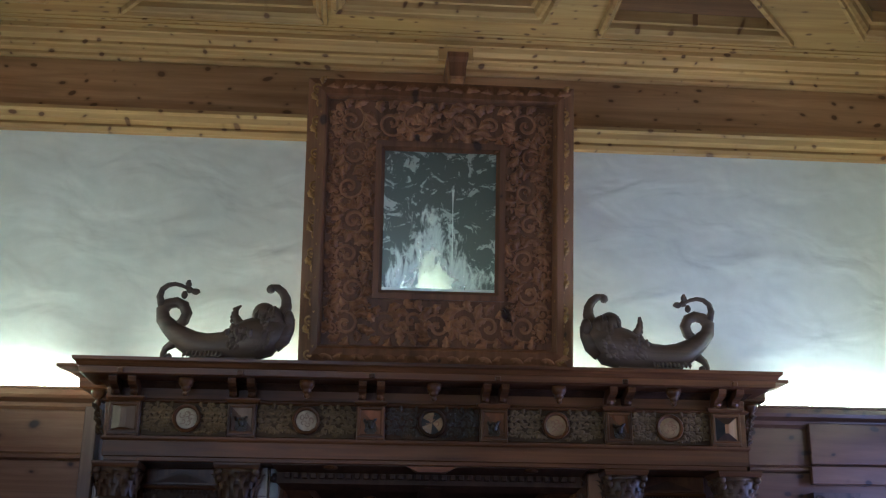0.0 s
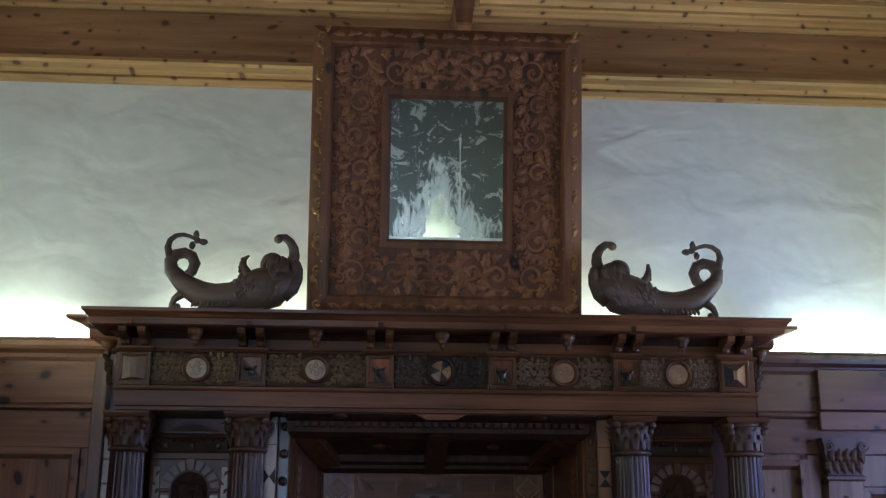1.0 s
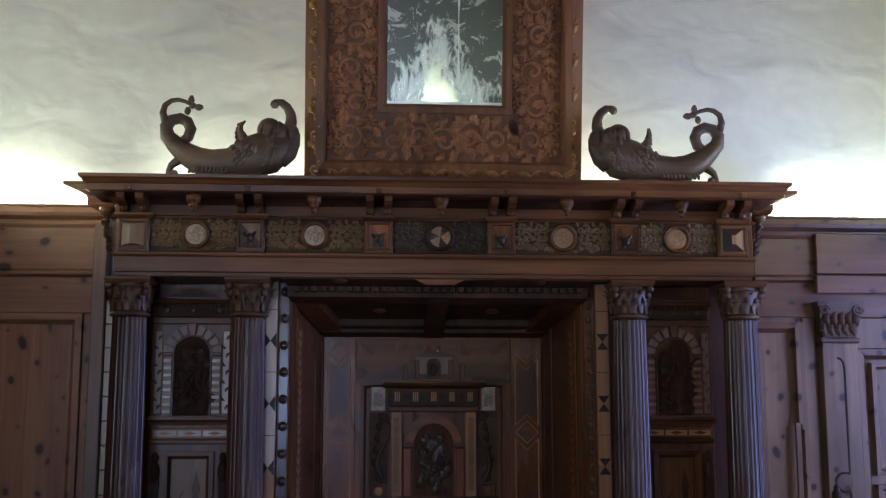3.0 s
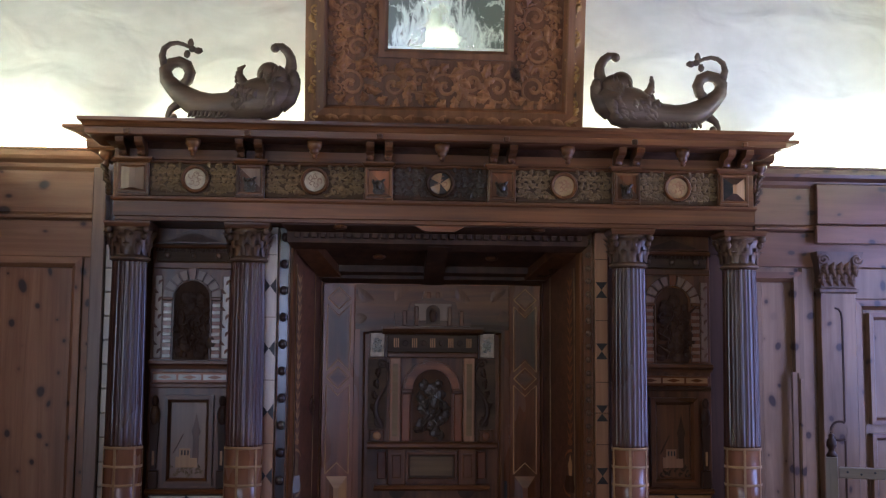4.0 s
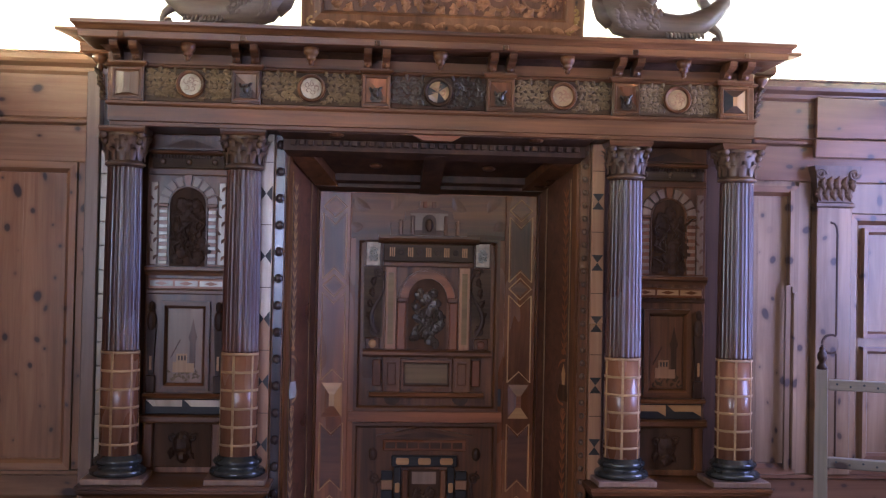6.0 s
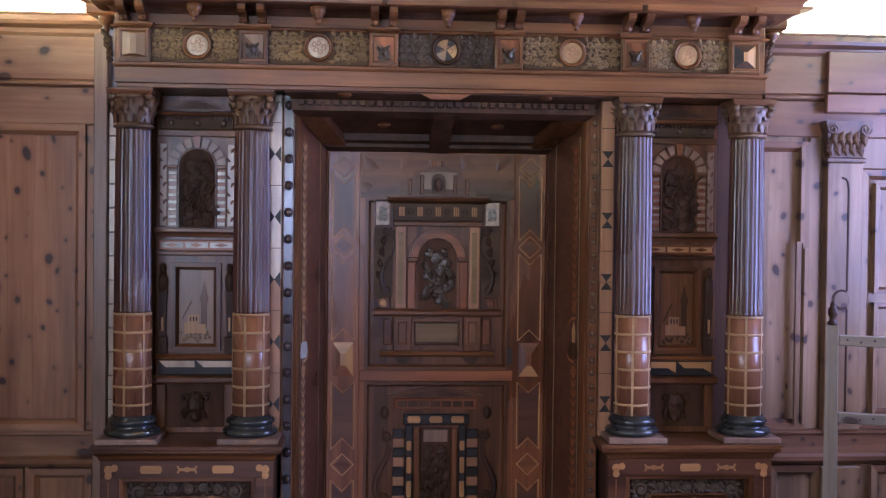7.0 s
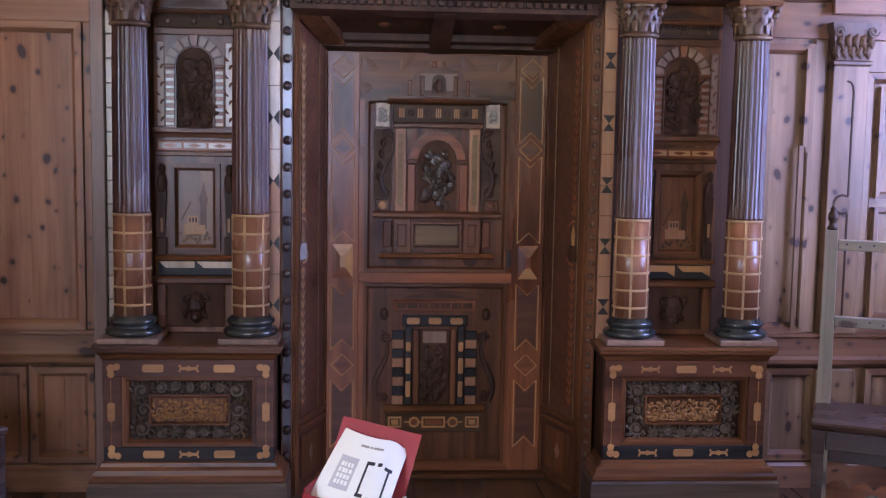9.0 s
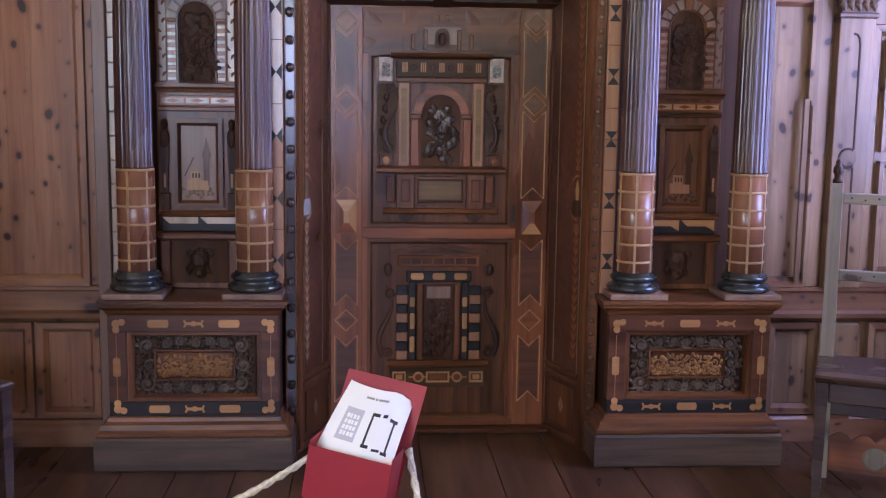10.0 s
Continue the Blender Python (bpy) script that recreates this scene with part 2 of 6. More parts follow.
def tarnished_mirror():
    m, t, b = nodes_of("tarnished_mirror")

    def calc(op, *v):
        n = t.nodes.new("ShaderNodeMath")
        n.operation = op
        for k, q in enumerate(v):
            if hasattr(q, "is_linked"):
                t.links.new(q, n.inputs[k])
            else:
                n.inputs[k].default_value = q
        return n.outputs[0]
    sep = t.nodes.new("ShaderNodeSeparateXYZ")
    t.links.new(place(t, 1, 1, 1), sep.inputs[0])
    x, z = sep.outputs["X"], sep.outputs["Z"]
    ragged = noise_tex(t, place(t, 24, 24, 9), 1.0, 7, 0.68, 0.5)
    blotch = noise_tex(t, place(t, 11, 11, 13), 1.0, 6, 0.72, 1.0)
    # the silvering has survived low down in the middle, as a ragged heap, and in scattered specks
    heap = calc("SUBTRACT", calc("MULTIPLY_ADD", z, -1.2, 0.86), calc("MULTIPLY", calc("ABSOLUTE", calc("ADD", x, 0.03)), 1.7))
    kept = calc("ADD", heap, calc("MULTIPLY_ADD", ragged, 1.1, -0.55))
    specks = calc("MULTIPLY_ADD", blotch, 2.6, -1.42)
    both = calc("MAXIMUM", kept, calc("MINIMUM", specks, 0.075))
    r = ramp(t, both, [(0.0, G3(0.17)), (0.05, G3(0.4)), (0.1, G3(0.75)), (0.22, G3(0.95))])
    t.links.new(mix(t, "MULTIPLY", 1.0, r, (0.9, 0.96, 0.88, 1)), b.inputs["Base Color"])
    b.inputs["Metallic"].default_value = 1.0
    t.links.new(ramp(t, both, [(0.0, G3(0.3)), (0.2, G3(0.3)), (0.4, G3(0.12))]), b.inputs["Roughness"])
    return m


def tube_glow(name, power):
    m, t, b = nodes_of(name)
    b.inputs["Base Color"].default_value = (0.9, 0.9, 0.9, 1)
    b.inputs["Emission Color"].default_value = (1.0, 0.9, 0.48, 1)
    b.inputs["Emission Strength"].default_value = power
    return m


PLASTER, MIRROR, GLOW = plaster(), tarnished_mirror(), tube_glow("fluorescent_tube_glow", 160.0)
GLOW_FAR = tube_glow("dimmer_tube_glow", 95.0)


# ---- shapes ----
def mesh_of(bm, name):
    bmesh.ops.recalc_face_normals(bm, faces=bm.faces)
    me = bpy.data.meshes.new(name)
    bm.to_mesh(me)
    bm.free()
    return me


def part(name, bm, material, parent=None, label="", smooth=False):
    me = mesh_of(bm, name)
    me.materials.append(material)
    if smooth:
        for p in me.polygons:
            p.use_smooth = True
    ob = new(name, me)
    if parent is not None:
        ob.parent = parent
    if label:
        tagged(ob, label)
    return ob


def thing(name, x, y, z, label, category, group="", kind=""):
    """An empty at a thing's base, whose parts are given in the room's coordinates."""
    ob = new(name)
    ob.empty_display_size = 0.05
    return tagged(ob, label, category, group, kind)


def box(bm, xa, xb, ya, yb, za, zb, bev=0.004):
    xa, xb, ya, yb, za, zb = min(xa, xb), max(xa, xb), min(ya, yb), max(ya, yb), min(za, zb), max(za, zb)
    b = min(bev, 0.3 * min(xb - xa, yb - ya, zb - za))
    q = []
    for x, dx in ((xa, b), (xb, -b)):
        for y, dy in ((ya, b), (yb, -b)):
            for z, dz in ((za, b), (zb, -b)):
                q.append((bm.verts.new((x, y + dy, z + dz)), bm.verts.new((x + dx, y, z + dz)), bm.verts.new((x + dx, y + dy, z))))
    c = lambda i, j, k: q[4 * i + 2 * j + k]
    for i in (0, 1):
        bm.faces.new([c(i, *p)[0] for p in ((0, 0), (0, 1), (1, 1), (1, 0))])
        bm.faces.new([c(p[0], i, p[1])[1] for p in ((0, 0), (0, 1), (1, 1), (1, 0))])
        bm.faces.new([c(*p, i)[2] for p in ((0, 0), (0, 1), (1, 1), (1, 0))])
    for i in (0, 1):
        for j in (0, 1):
            bm.faces.new([c(i, j, 0)[0], c(i, j, 1)[0], c(i, j, 1)[1], c(i, j, 0)[1]])
            bm.faces.new([c(i, 0, j)[0], c(i, 1, j)[0], c(i, 1, j)[2], c(i, 0, j)[2]])
            bm.faces.new([c(0, i, j)[1], c(1, i, j)[1], c(1, i, j)[2], c(0, i, j)[2]])
    for v in q:
        bm.faces.new(v)
    return bm


def boxed(*a, **k):
    return box(bmesh.new(), *a, **k)


def stack(bm, xa, xb, ya, yb, rows, back=False):
    """Mouldings round a block: rows of (how far it stands out, height); the back stays flat unless back."""
    xa, xb = min(xa, xb), max(xa, xb)
    last = None
    for out, z in rows:
        ring = [bm.verts.new(p) for p in ((xa - out, ya - out, z), (xb + out, ya - out, z), (xb + out, yb + (out if back else 0), z), (xa - out, yb + (out if back else 0), z))]
        if last:
            for i in range(4):
                bm.faces.new((last[i], last[(i + 1) % 4], ring[(i + 1) % 4], ring[i]))
        else:
            bm.faces.new(ring[::-1])
        last = ring
    bm.faces.new(last)
    return bm


def run_x(bm, xa, xb, prof):
    """A moulding along x: a closed outline of (y, z)."""
    a = [bm.verts.new((xa, y, z)) for y, z in prof]
    b = [bm.verts.new((xb, y, z)) for y, z in prof]
    n = len(prof)
    for i in range(n):
        bm.faces.new((a[i], a[(i + 1) % n], b[(i + 1) % n], b[i]))
    bm.faces.new(a[::-1])
    bm.faces.new(b)
    return bm


def run_y(bm, ya, yb, prof):
    a = [bm.verts.new((x, ya, z)) for x, z in prof]
    b = [bm.verts.new((x, yb, z)) for x, z in prof]
    n = len(prof)
    for i in range(n):
        bm.faces.new((a[i], a[(i + 1) % n], b[(i + 1) % n], b[i]))
    bm.faces.new(a[::-1])
    bm.faces.new(b)
    return bm


def prism(bm, outline, ya, yb):
    """An outline of (x, z) given depth from ya to yb."""
    return run_y(bm, ya, yb, outline)


def lathe(bm, prof, cx, cy, seg=24, flute=0, depth=0.0):
    last = None
    for r, z in prof:
        ring = []
        for i in range(seg):
            a = 2 * math.pi * i / seg
            k = r - (depth * max(0.0, math.cos(flute * a)) ** 0.6 if flute else 0)
            ring.append(bm.verts.new((cx + k * math.cos(a), cy + k * math.sin(a), z)))
        if last:
            for i in range(seg):
                bm.faces.new((last[i], last[(i + 1) % seg], ring[(i + 1) % seg], ring[i]))
        else:
            bm.faces.new(ring[::-1])
        last = ring
    bm.faces.new(last)
    return bm


def disc_y(bm, cx, cz, rows, seg=28):
    """A turned round lying in the wall's plane: rows of (radius, y), from the back to the front."""
    last = None
    for r, y in rows:
        ring = [bm.verts.new((cx + r * math.cos(2 * math.pi * i / seg), y, cz + r * math.sin(2 * math.pi * i / seg))) for i in range(seg)]
        if last:
            for i in range(seg):
                bm.faces.new((last[i], last[(i + 1) % seg], ring[(i + 1) % seg], ring[i]))
        last = ring
    bm.faces.new(last)
    return bm


def tube(bm, points, radii, seg=8, flat=1.0, depth=None):
    """A tapered tube along points; flat squeezes it in y."""
    pts = [Vector(p) for p in points]
    last = None
    for i, p in enumerate(pts):
        d = (pts[min(i + 1, len(pts) - 1)] - pts[max(i - 1, 0)]).normalized()
        side = d.cross(Vector((0, 1, 0)))
        side = side.normalized() if side.length > 1e-4 else Vector((1, 0, 0))
        up = side.cross(d).normalized()
        ring = []
        for k in range(seg):
            a = 2 * math.pi * k / seg
            off = side * (math.cos(a) * radii[i]) + up * (math.sin(a) * radii[i])
            off.y *= flat
            ring.append(bm.verts.new(p + off))
        if last:
            for k in range(seg):
                bm.faces.new((last[k], last[(k + 1) % seg], ring[(k + 1) % seg], ring[k]))
        else:
            bm.faces.new(ring[::-1])
        last = ring
    bm.faces.new(last)
    return bm


def spiral(bm, cx, cz, y, r0, r1, a0, turns, w0, w1, n=22, flat=0.7, seg=6):
    """A carved scroll in the wall's plane, winding from r0 to r1."""
    pts, rad = [], []
    for i in range(n + 1):
        f = i / n
        a = a0 + turns * 2 * math.pi * f
        r = r0 + (r1 - r0) * f ** 0.8
        pts.append((cx + r * math.cos(a), y, cz + r * math.sin(a)))
        rad.append(w0 + (w1 - w0) * f)
    return tube(bm, pts, rad, seg, flat)


def leaf(bm, cx, cz, y, length, width, angle, thick=0.008, lobes=0):
    """A carved leaf lying in the wall's plane, with a ridge along its middle."""
    ca, sa = math.cos(angle), math.sin(angle)
    n = 8
    put = lambda u, v, h: bm.verts.new((cx + u * ca - v * sa, y - h, cz + u * sa + v * ca))
    rows = []
    for i in range(n + 1):
        f = i / n
        w = width * math.sin(math.pi * min(1, f * 0.96 + 0.03)) ** 0.8 * (1 + 0.25 * math.cos(f * 18) * (1 if lobes else 0)) / 2
        h = thick * math.sin(math.pi * min(1, 0.1 + 0.85 * f))
        c = length * 0.15 * math.sin(f * math.pi)
        rows.append((put(f * length, c + w, 0), put(f * length, c + w * 0.5, h * 0.7), put(f * length, c, h), put(f * length, c - w * 0.5, h * 0.7), put(f * length, c - w, 0)))
    for a, b in zip(rows, rows[1:]):
        for k in range(4):
            bm.faces.new((a[k], b[k], b[k + 1], a[k + 1]))
    return bm


def blob(bm, cx, cy, cz, rx, ry, rz, seg=10, rings=7, rough=0.0, rng=None):
    last = None
    for i in range(rings + 1):
        th = math.pi * i / rings
        rr, zz = max(0.02, math.sin(th)), math.cos(th)
        ring = []
        for k in range(seg):
            a = 2 * math.pi * k / seg
            j = 1 + (rng.uniform(-rough, rough) if rng else 0)
            ring.append(bm.verts.new((cx + rx * rr * math.cos(a) * j, cy + ry * rr * math.sin(a) * j, cz + rz * zz * j)))
        if last:
            for k in range(seg):
                bm.faces.new((last[k], last[(k + 1) % seg], ring[(k + 1) % seg], ring[k]))
        else:
            bm.faces.new(ring)
        last = ring
    bm.faces.new(last[::-1])
    return bm


def vine(name, parent, material, xa, xb, za, zb, y, count, size, rng, w=0.006, label="", lobe=""):
    """Carved foliage that fills a field: scrolls in a row, each with leaves off it."""
    long_x = (xb - xa) > (zb - za)
    for i in range(count):
        bm = bmesh.new()
        f = (i + 0.5) / count
        sgn = 1 if i % 2 else -1
        if long_x:
            cx, cz = xa + f * (xb - xa), (za + zb) / 2 + sgn * 0.06 * (zb - za)
        else:
            cx, cz = (xa + xb) / 2 + sgn * 0.06 * (xb - xa), za + f * (zb - za)
        a0 = rng.uniform(0, 6.28)
        spiral(bm, cx, cz, y, size, size * 0.16, a0, sgn * 1.35, w * 1.0, w * 1.7, 20, 0.6)
        blob(bm, cx, y, cz, w * 1.9, w * 1.2, w * 1.9, 7, 5)
        for k in range(9):
            a = a0 + k * 0.7 + rng.uniform(-0.15, 0.15)
            lb = bmesh.new() if lobe else bm
            leaf(lb, cx + size * 0.80 * math.cos(a), cz + size * 0.80 * math.sin(a), y, size * rng.uniform(0.7, 1.05), size * 0.55, a + sgn * 0.9, w * 2.6, 1)
            if lobe:
                part(lobe, lb, material, parent)
        part(name, bm, material, parent, label)


def frame_of(name, parent, x0, x1, z0, z1, w, y0, y1, mat_h, mat_v, label=""):
    """Four mitred bars round a field."""
    pr = [(w, y1 * 0.3 + y0 * 0.7), (w * 0.6, y1), (0, y1), (0, y0)]
    for k, (a, b, c, d) in enumerate((((x0, z0), (x1, z0), (x1 - w, z0 + w), (x0 + w, z0 + w)), ((x0, z1), (x1, z1), (x1 - w, z1 - w), (x0 + w, z1 - w)),
                                      ((x0, z0), (x0, z1), (x0 + w, z1 - w), (x0 + w, z0 + w)), ((x1, z0), (x1, z1), (x1 - w, z1 - w), (x1 - w, z0 + w)))):
        bm = bmesh.new()
        back = [bm.verts.new((p[0], y0, p[1])) for p in (a, b, c, d)]
        mid = lambda p, q, f: (p[0] + (q[0] - p[0]) * f, p[1] + (q[1] - p[1]) * f)
        f1, f2 = mid(a, d, 0.62), mid(b, c, 0.62)
        front = [bm.verts.new((p[0], yy, p[1])) for p, yy in ((a, y1), (b, y1), (f2, y1), (f1, y1), (c, y0 + (y1 - y0) * 0.35), (d, y0 + (y1 - y0) * 0.35))]
        bm.faces.new((front[0], front[1], front[2], front[3]))
        bm.faces.new((front[3], front[2], front[4], front[5]))
        bm.faces.new((back[0], back[1], front[1], front[0]))
        bm.faces.new((back[2], back[3], front[5], front[4]))
        bm.faces.new((back[1], back[2], front[4], front[2], front[1]))
        bm.faces.new((back[3], back[0], front[0], front[3], front[5]))
        bm.faces.new(back[::-1])
        part(name, bm, mat_h if k < 2 else mat_v, parent, label)

# ---- the room ----
YW = 0.0  # face of the plastered end wall


def room():
    floor = thing("floor", 0, 0, 0, "dark brown wide wooden floor boards, worn and polished", "floor", kind="structure")
    bm = boxed(XL - 0.3, XR + 0.3, YB - 0.3, 0.35, -0.12, -0.022)
    part("subfloor", bm, FLOOR, floor)
    # end wall above the panelling and round the doorway
    w = thing("wall_north", 0, 0, 0, "white lime-plastered end wall with trowel marks", "wall", kind="structure")
    part("plaster", boxed(XL - 0.3, XR + 0.3, YW, YW + 0.3, 2.2, ZC + 0.25, bev=0.0), PLASTER, w)
    part("plaster", boxed(XL - 0.3, -0.66, YW + 0.012, YW + 0.3, 0, 2.2, bev=0.0), PLASTER, w)
    part("plaster", boxed(0.66, XR + 0.3, YW + 0.012, YW + 0.3, 0, 2.2, bev=0.0), PLASTER, w)
    part("plaster", boxed(-0.66, 0.66, YW + 0.2, YW + 0.3, 0, 2.2, bev=0.0), PLASTER, w)
    w = thing("wall_west", 0, 0, 0, "white lime-plastered side wall above pine panelling", "wall", kind="structure")
    # the opening made for the added fill lamp
    ya, yb, za, zb = WEST_FILL
    for q in ((YB, ya, 0, ZC + 0.25), (yb, YW, 0, ZC + 0.25), (ya, yb, 0, za), (ya, yb, zb, ZC + 0.25)):
        part("plaster", boxed(XL - 0.3, XL, q[0], q[1], q[2], q[3], bev=0.0), PLASTER, w)
    for q in ((YB, ya - 0.02, 0, 2.439), (yb + 0.02, YW - 0.06, 0, 2.439), (ya - 0.018, yb + 0.018, 0, za - 0.02)):
        part("panelling", boxed(XL, XL + 0.05, q[0], q[1], q[2], q[3]), PINE_Z, w)
    part("ledge", boxed(XL, XL + 0.13, YB, YW - 0.13, 2.44, 2.52), PINE_X, w)
    w = thing("wall_south", 0, 0, 0, "white lime-plastered wall above pine panelling", "wall", kind="structure")
    xa, xb, za, zb = SOUTH
    for q in ((XL - 0.3, xa, 0, ZC + 0.25), (xb, XR + 0.3, 0, ZC + 0.25), (xa, xb, 0, za), (xa, xb, zb, ZC + 0.25)):
        part("plaster", boxed(q[0], q[1], YB - 0.3, YB, q[2], q[3], bev=0.0), PLASTER, w)
    for q in ((XL, xa - 0.02, 0, 2.439), (xb + 0.02, XR, 0, 2.439), (xa - 0.018, xb + 0.018, 0, za - 0.02), (xa - 0.018, xb + 0.018, zb + 0.02, 2.439)):
        part("panelling", boxed(q[0], q[1], YB, YB + 0.05, q[2], q[3]), PINE_Z, w)
    part("ledge", boxed(XL, XR, YB, YB + 0.14, 2.44, 2.52), PINE_X, w)
    w = thing("wall_east", 0, 0, 0, "white lime-plastered wall with window openings above pine panelling", "wall", kind="structure")
    cuts = sorted(WINDOWS)
    ya = YB
    for (a, b, za, zb) in cuts:
        part("plaster", boxed(XR, XR + 0.3, ya, a, 0, ZC + 0.25, bev=0.0), PLASTER, w)
        part("plaster", boxed(XR, XR + 0.3, a, b, 0, za, bev=0.0), PLASTER, w)
        part("plaster", boxed(XR, XR + 0.3, a, b, zb, ZC + 0.25, bev=0.0), PLASTER, w)
        part("panelling", boxed(XR - 0.05, XR, ya + 0.06, a - 0.02, 0, 2.5), PINE_Z, w)
        part("panelling", boxed(XR - 0.05, XR, a - 0.016, b + 0.016, 0, za - 0.04), PINE_Z, w)
        part("panelling", boxed(XR - 0.05, XR, a - 0.016, b + 0.016, zb + 0.02, 2.5), PINE_Z, w)
        ya = b
    part("plaster", boxed(XR, XR + 0.3, ya, YW, 0, ZC + 0.25, bev=0.0), PLASTER, w)
    part("panelling", boxed(XR - 0.05, XR, ya + 0.02, YW - 0.06, 0, 2.5), PINE_Z, w)
    part("ledge", boxed(XR - 0.13, XR, YB + 0.15, YW - 0.13, 2.504, 2.56), PINE_X, w)


def coves():
    """Fluorescent tubes lying on the panelling's ledge, which wash the plaster above; the side-wall ones are added
    fill.
    """
    def cove(xa, xb, y, z, glow=GLOW):
        n = max(1, round(abs(xb - xa) / 1.2))
        for i in range(n):
            a, b = xa + (xb - xa) * i / n + 0.02, xa + (xb - xa) * (i + 1) / n - 0.02
            t = thing("cove_or_fill_tube", 0, 0, 0, "glowing yellowish fluorescent tube lying behind the ledge, added as fill on the side walls", "lamp", "cove tubes")
            pr = [(y + 0.013 * math.cos(k * math.pi / 4), z + 0.013 * math.sin(k * math.pi / 4)) for k in range(8)]
            part("tube", run_x(bmesh.new(), a + 0.03, b - 0.03, pr), glow, t)
            part("cap", boxed(a, a + 0.028, y - 0.015, y + 0.015, z - 0.02, z + 0.015), PAPER, t)
            part("cap", boxed(b - 0.028, b, y - 0.015, y + 0.015, z - 0.02, z + 0.015), PAPER, t)
    cove(XL + 0.1, -1.42, -0.085, 2.532)
    cove(-1.36, 1.36, -0.13, 2.53)
    cove(1.42, XR - 0.1, -0.085, 2.518)
    cove(XL + 0.2, XR - 0.2, YB + 0.06, 2.55, GLOW_FAR)
    # unseen side-wall tubes, added to spread light over the end wall and ceiling
    for xw, dx, z in ((XL, 0.07, 2.54), (XR, -0.07, 2.58)):
        for i in range(2):
            a, b = -0.3 - 1.25 * i, -1.45 - 1.25 * i
            t = thing("cove_or_fill_tube", 0, 0, 0, "glowing yellowish fluorescent tube lying behind the ledge, added as fill on the side walls", "lamp", "cove tubes")
            pr = [(xw + dx + 0.013 * math.cos(k * math.pi / 4), z + 0.013 * math.sin(k * math.pi / 4)) for k in range(8)]
            part("tube", run_y(bmesh.new(), b + 0.03, a - 0.03, pr), GLOW, t)
            for y in (a - 0.028, b):
                part("cap", boxed(xw + dx - 0.015, xw + dx + 0.015, y, y + 0.028, z - 0.02, z + 0.015), PAPER, t)


def crown():
    """The pine crown moulding under the ceiling and the coffered ceiling."""
    c = thing("crown_moulding", 0, 0, 0, "knotty golden pine crown moulding below the ceiling", "moulding", kind="structure")
    y0 = YW - 0.002
    low = [(y0, 3.755), (-0.035, 3.755), (-0.045, 3.775), (-0.04, 3.79), (-0.075, 3.80), (-0.085, 3.825), (-0.10, 3.835), (-0.10, 3.852), (-0.085, 3.858), (y0, 3.86)]
    mid = [(y0, 3.862), (-0.07, 3.862), (-0.062, 3.90), (-0.062, 4.112), (y0, 4.112)]
    top = [(y0, 4.114), (-0.078, 4.114), (-0.086, 4.125), (-0.086, 4.14), (-0.105, 4.15), (-0.11, 4.165), (-0.125, 4.17), (-0.125, 4.185), (-0.15, 4.2), (-0.158, 4.222), (-0.165, 4.226), (-0.165, ZC - 0.002), (y0, ZC - 0.002)]
    part("lower_moulding", run_x(bmesh.new(), XL, XR, low), CEIL_X, c)
    part("frieze_board", run_x(bmesh.new(), XL, XR, mid), CROWN, c)
    part("upper_moulding", run_x(bmesh.new(), XL, XR, top), CEIL_X, c)
    for sx, xw in ((1, XL), (-1, XR)):
        f = lambda pr: [(xw - sx * y, z) for y, z in pr]
        part("lower_moulding", run_y(bmesh.new(), YB, -0.11, f(low)), CEIL_X, c)
        part("frieze_board", run_y(bmesh.new(), YB, -0.075, f(mid)), CROWN, c)
        part("upper_moulding", run_y(bmesh.new(), YB, -0.17, f(top)), CEIL_X, c)
    # ceiling: flush planks pierced by coffers, with shade-toned panels above and moulded rims round them
    CX = 0.13
    fields = []
    for k in range(5):
        yk = -0.335 - 1.5 * k
        for sg in (-1, 1):
            fields.append([(CX + sg * 0.68, yk), (CX + sg * 1.57, yk), (CX + sg * 1.0, yk - 0.66), (CX + sg * 0.68, yk - 0.66)])
            far = (CX + 2.3) if sg > 0 else (CX - 2.31)
            fields.append([(CX + sg * 1.93, yk - 0.09), (far, yk - 0.09), (far, yk - 0.7), (CX + sg * 1.45, yk - 0.7)])
        fields.append([(CX - 0.58, yk - 0.1), (CX + 0.34, yk - 0.1), (CX + 0.42, yk - 0.7), (CX - 0.58, yk - 0.7)])
    fields = [f for f in fields if min(y for _, y in f) > YB]
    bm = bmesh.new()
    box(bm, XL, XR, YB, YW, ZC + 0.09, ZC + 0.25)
    tagged(part("ceiling", bm, CEIL_Y), "recessed pine panels of the coffered ceiling, coloured dark for the coffers' shade", "ceiling", kind="structure")
    bm = bmesh.new()
    edges = []
    for loop in [[(XL, YB), (XR, YB), (XR, YW), (XL, YW)]] + fields:
        v = [bm.verts.new((x, y, ZC)) for x, y in loop]
        edges += [bm.edges.new((v[i], v[(i + 1) % 4])) for i in range(4)]
    bmesh.ops.triangle_fill(bm, edges=edges, use_beauty=True)
    for loop in fields:
        cx, cy = sum(x for x, _ in loop) / 4, sum(y for _, y in loop) / 4
        rings = []
        # a raised bead at the edge, then steps up into the coffer
        for out, dz in ((0.036, -0.001), (0.034, -0.026), (0.016, -0.034), (0.008, -0.018), (-0.002, -0.014), (-0.014, 0.004), (-0.018, 0.03), (-0.032, 0.034), (-0.036, 0.089)):
            ring = []
            for x, y in loop:
                n = math.hypot(x - cx, y - cy)
                ring.append(bm.verts.new((x + (x - cx) / n * out * 1.5, y + (y - cy) / n * out * 1.5, ZC + dz)))
            rings.append(ring)
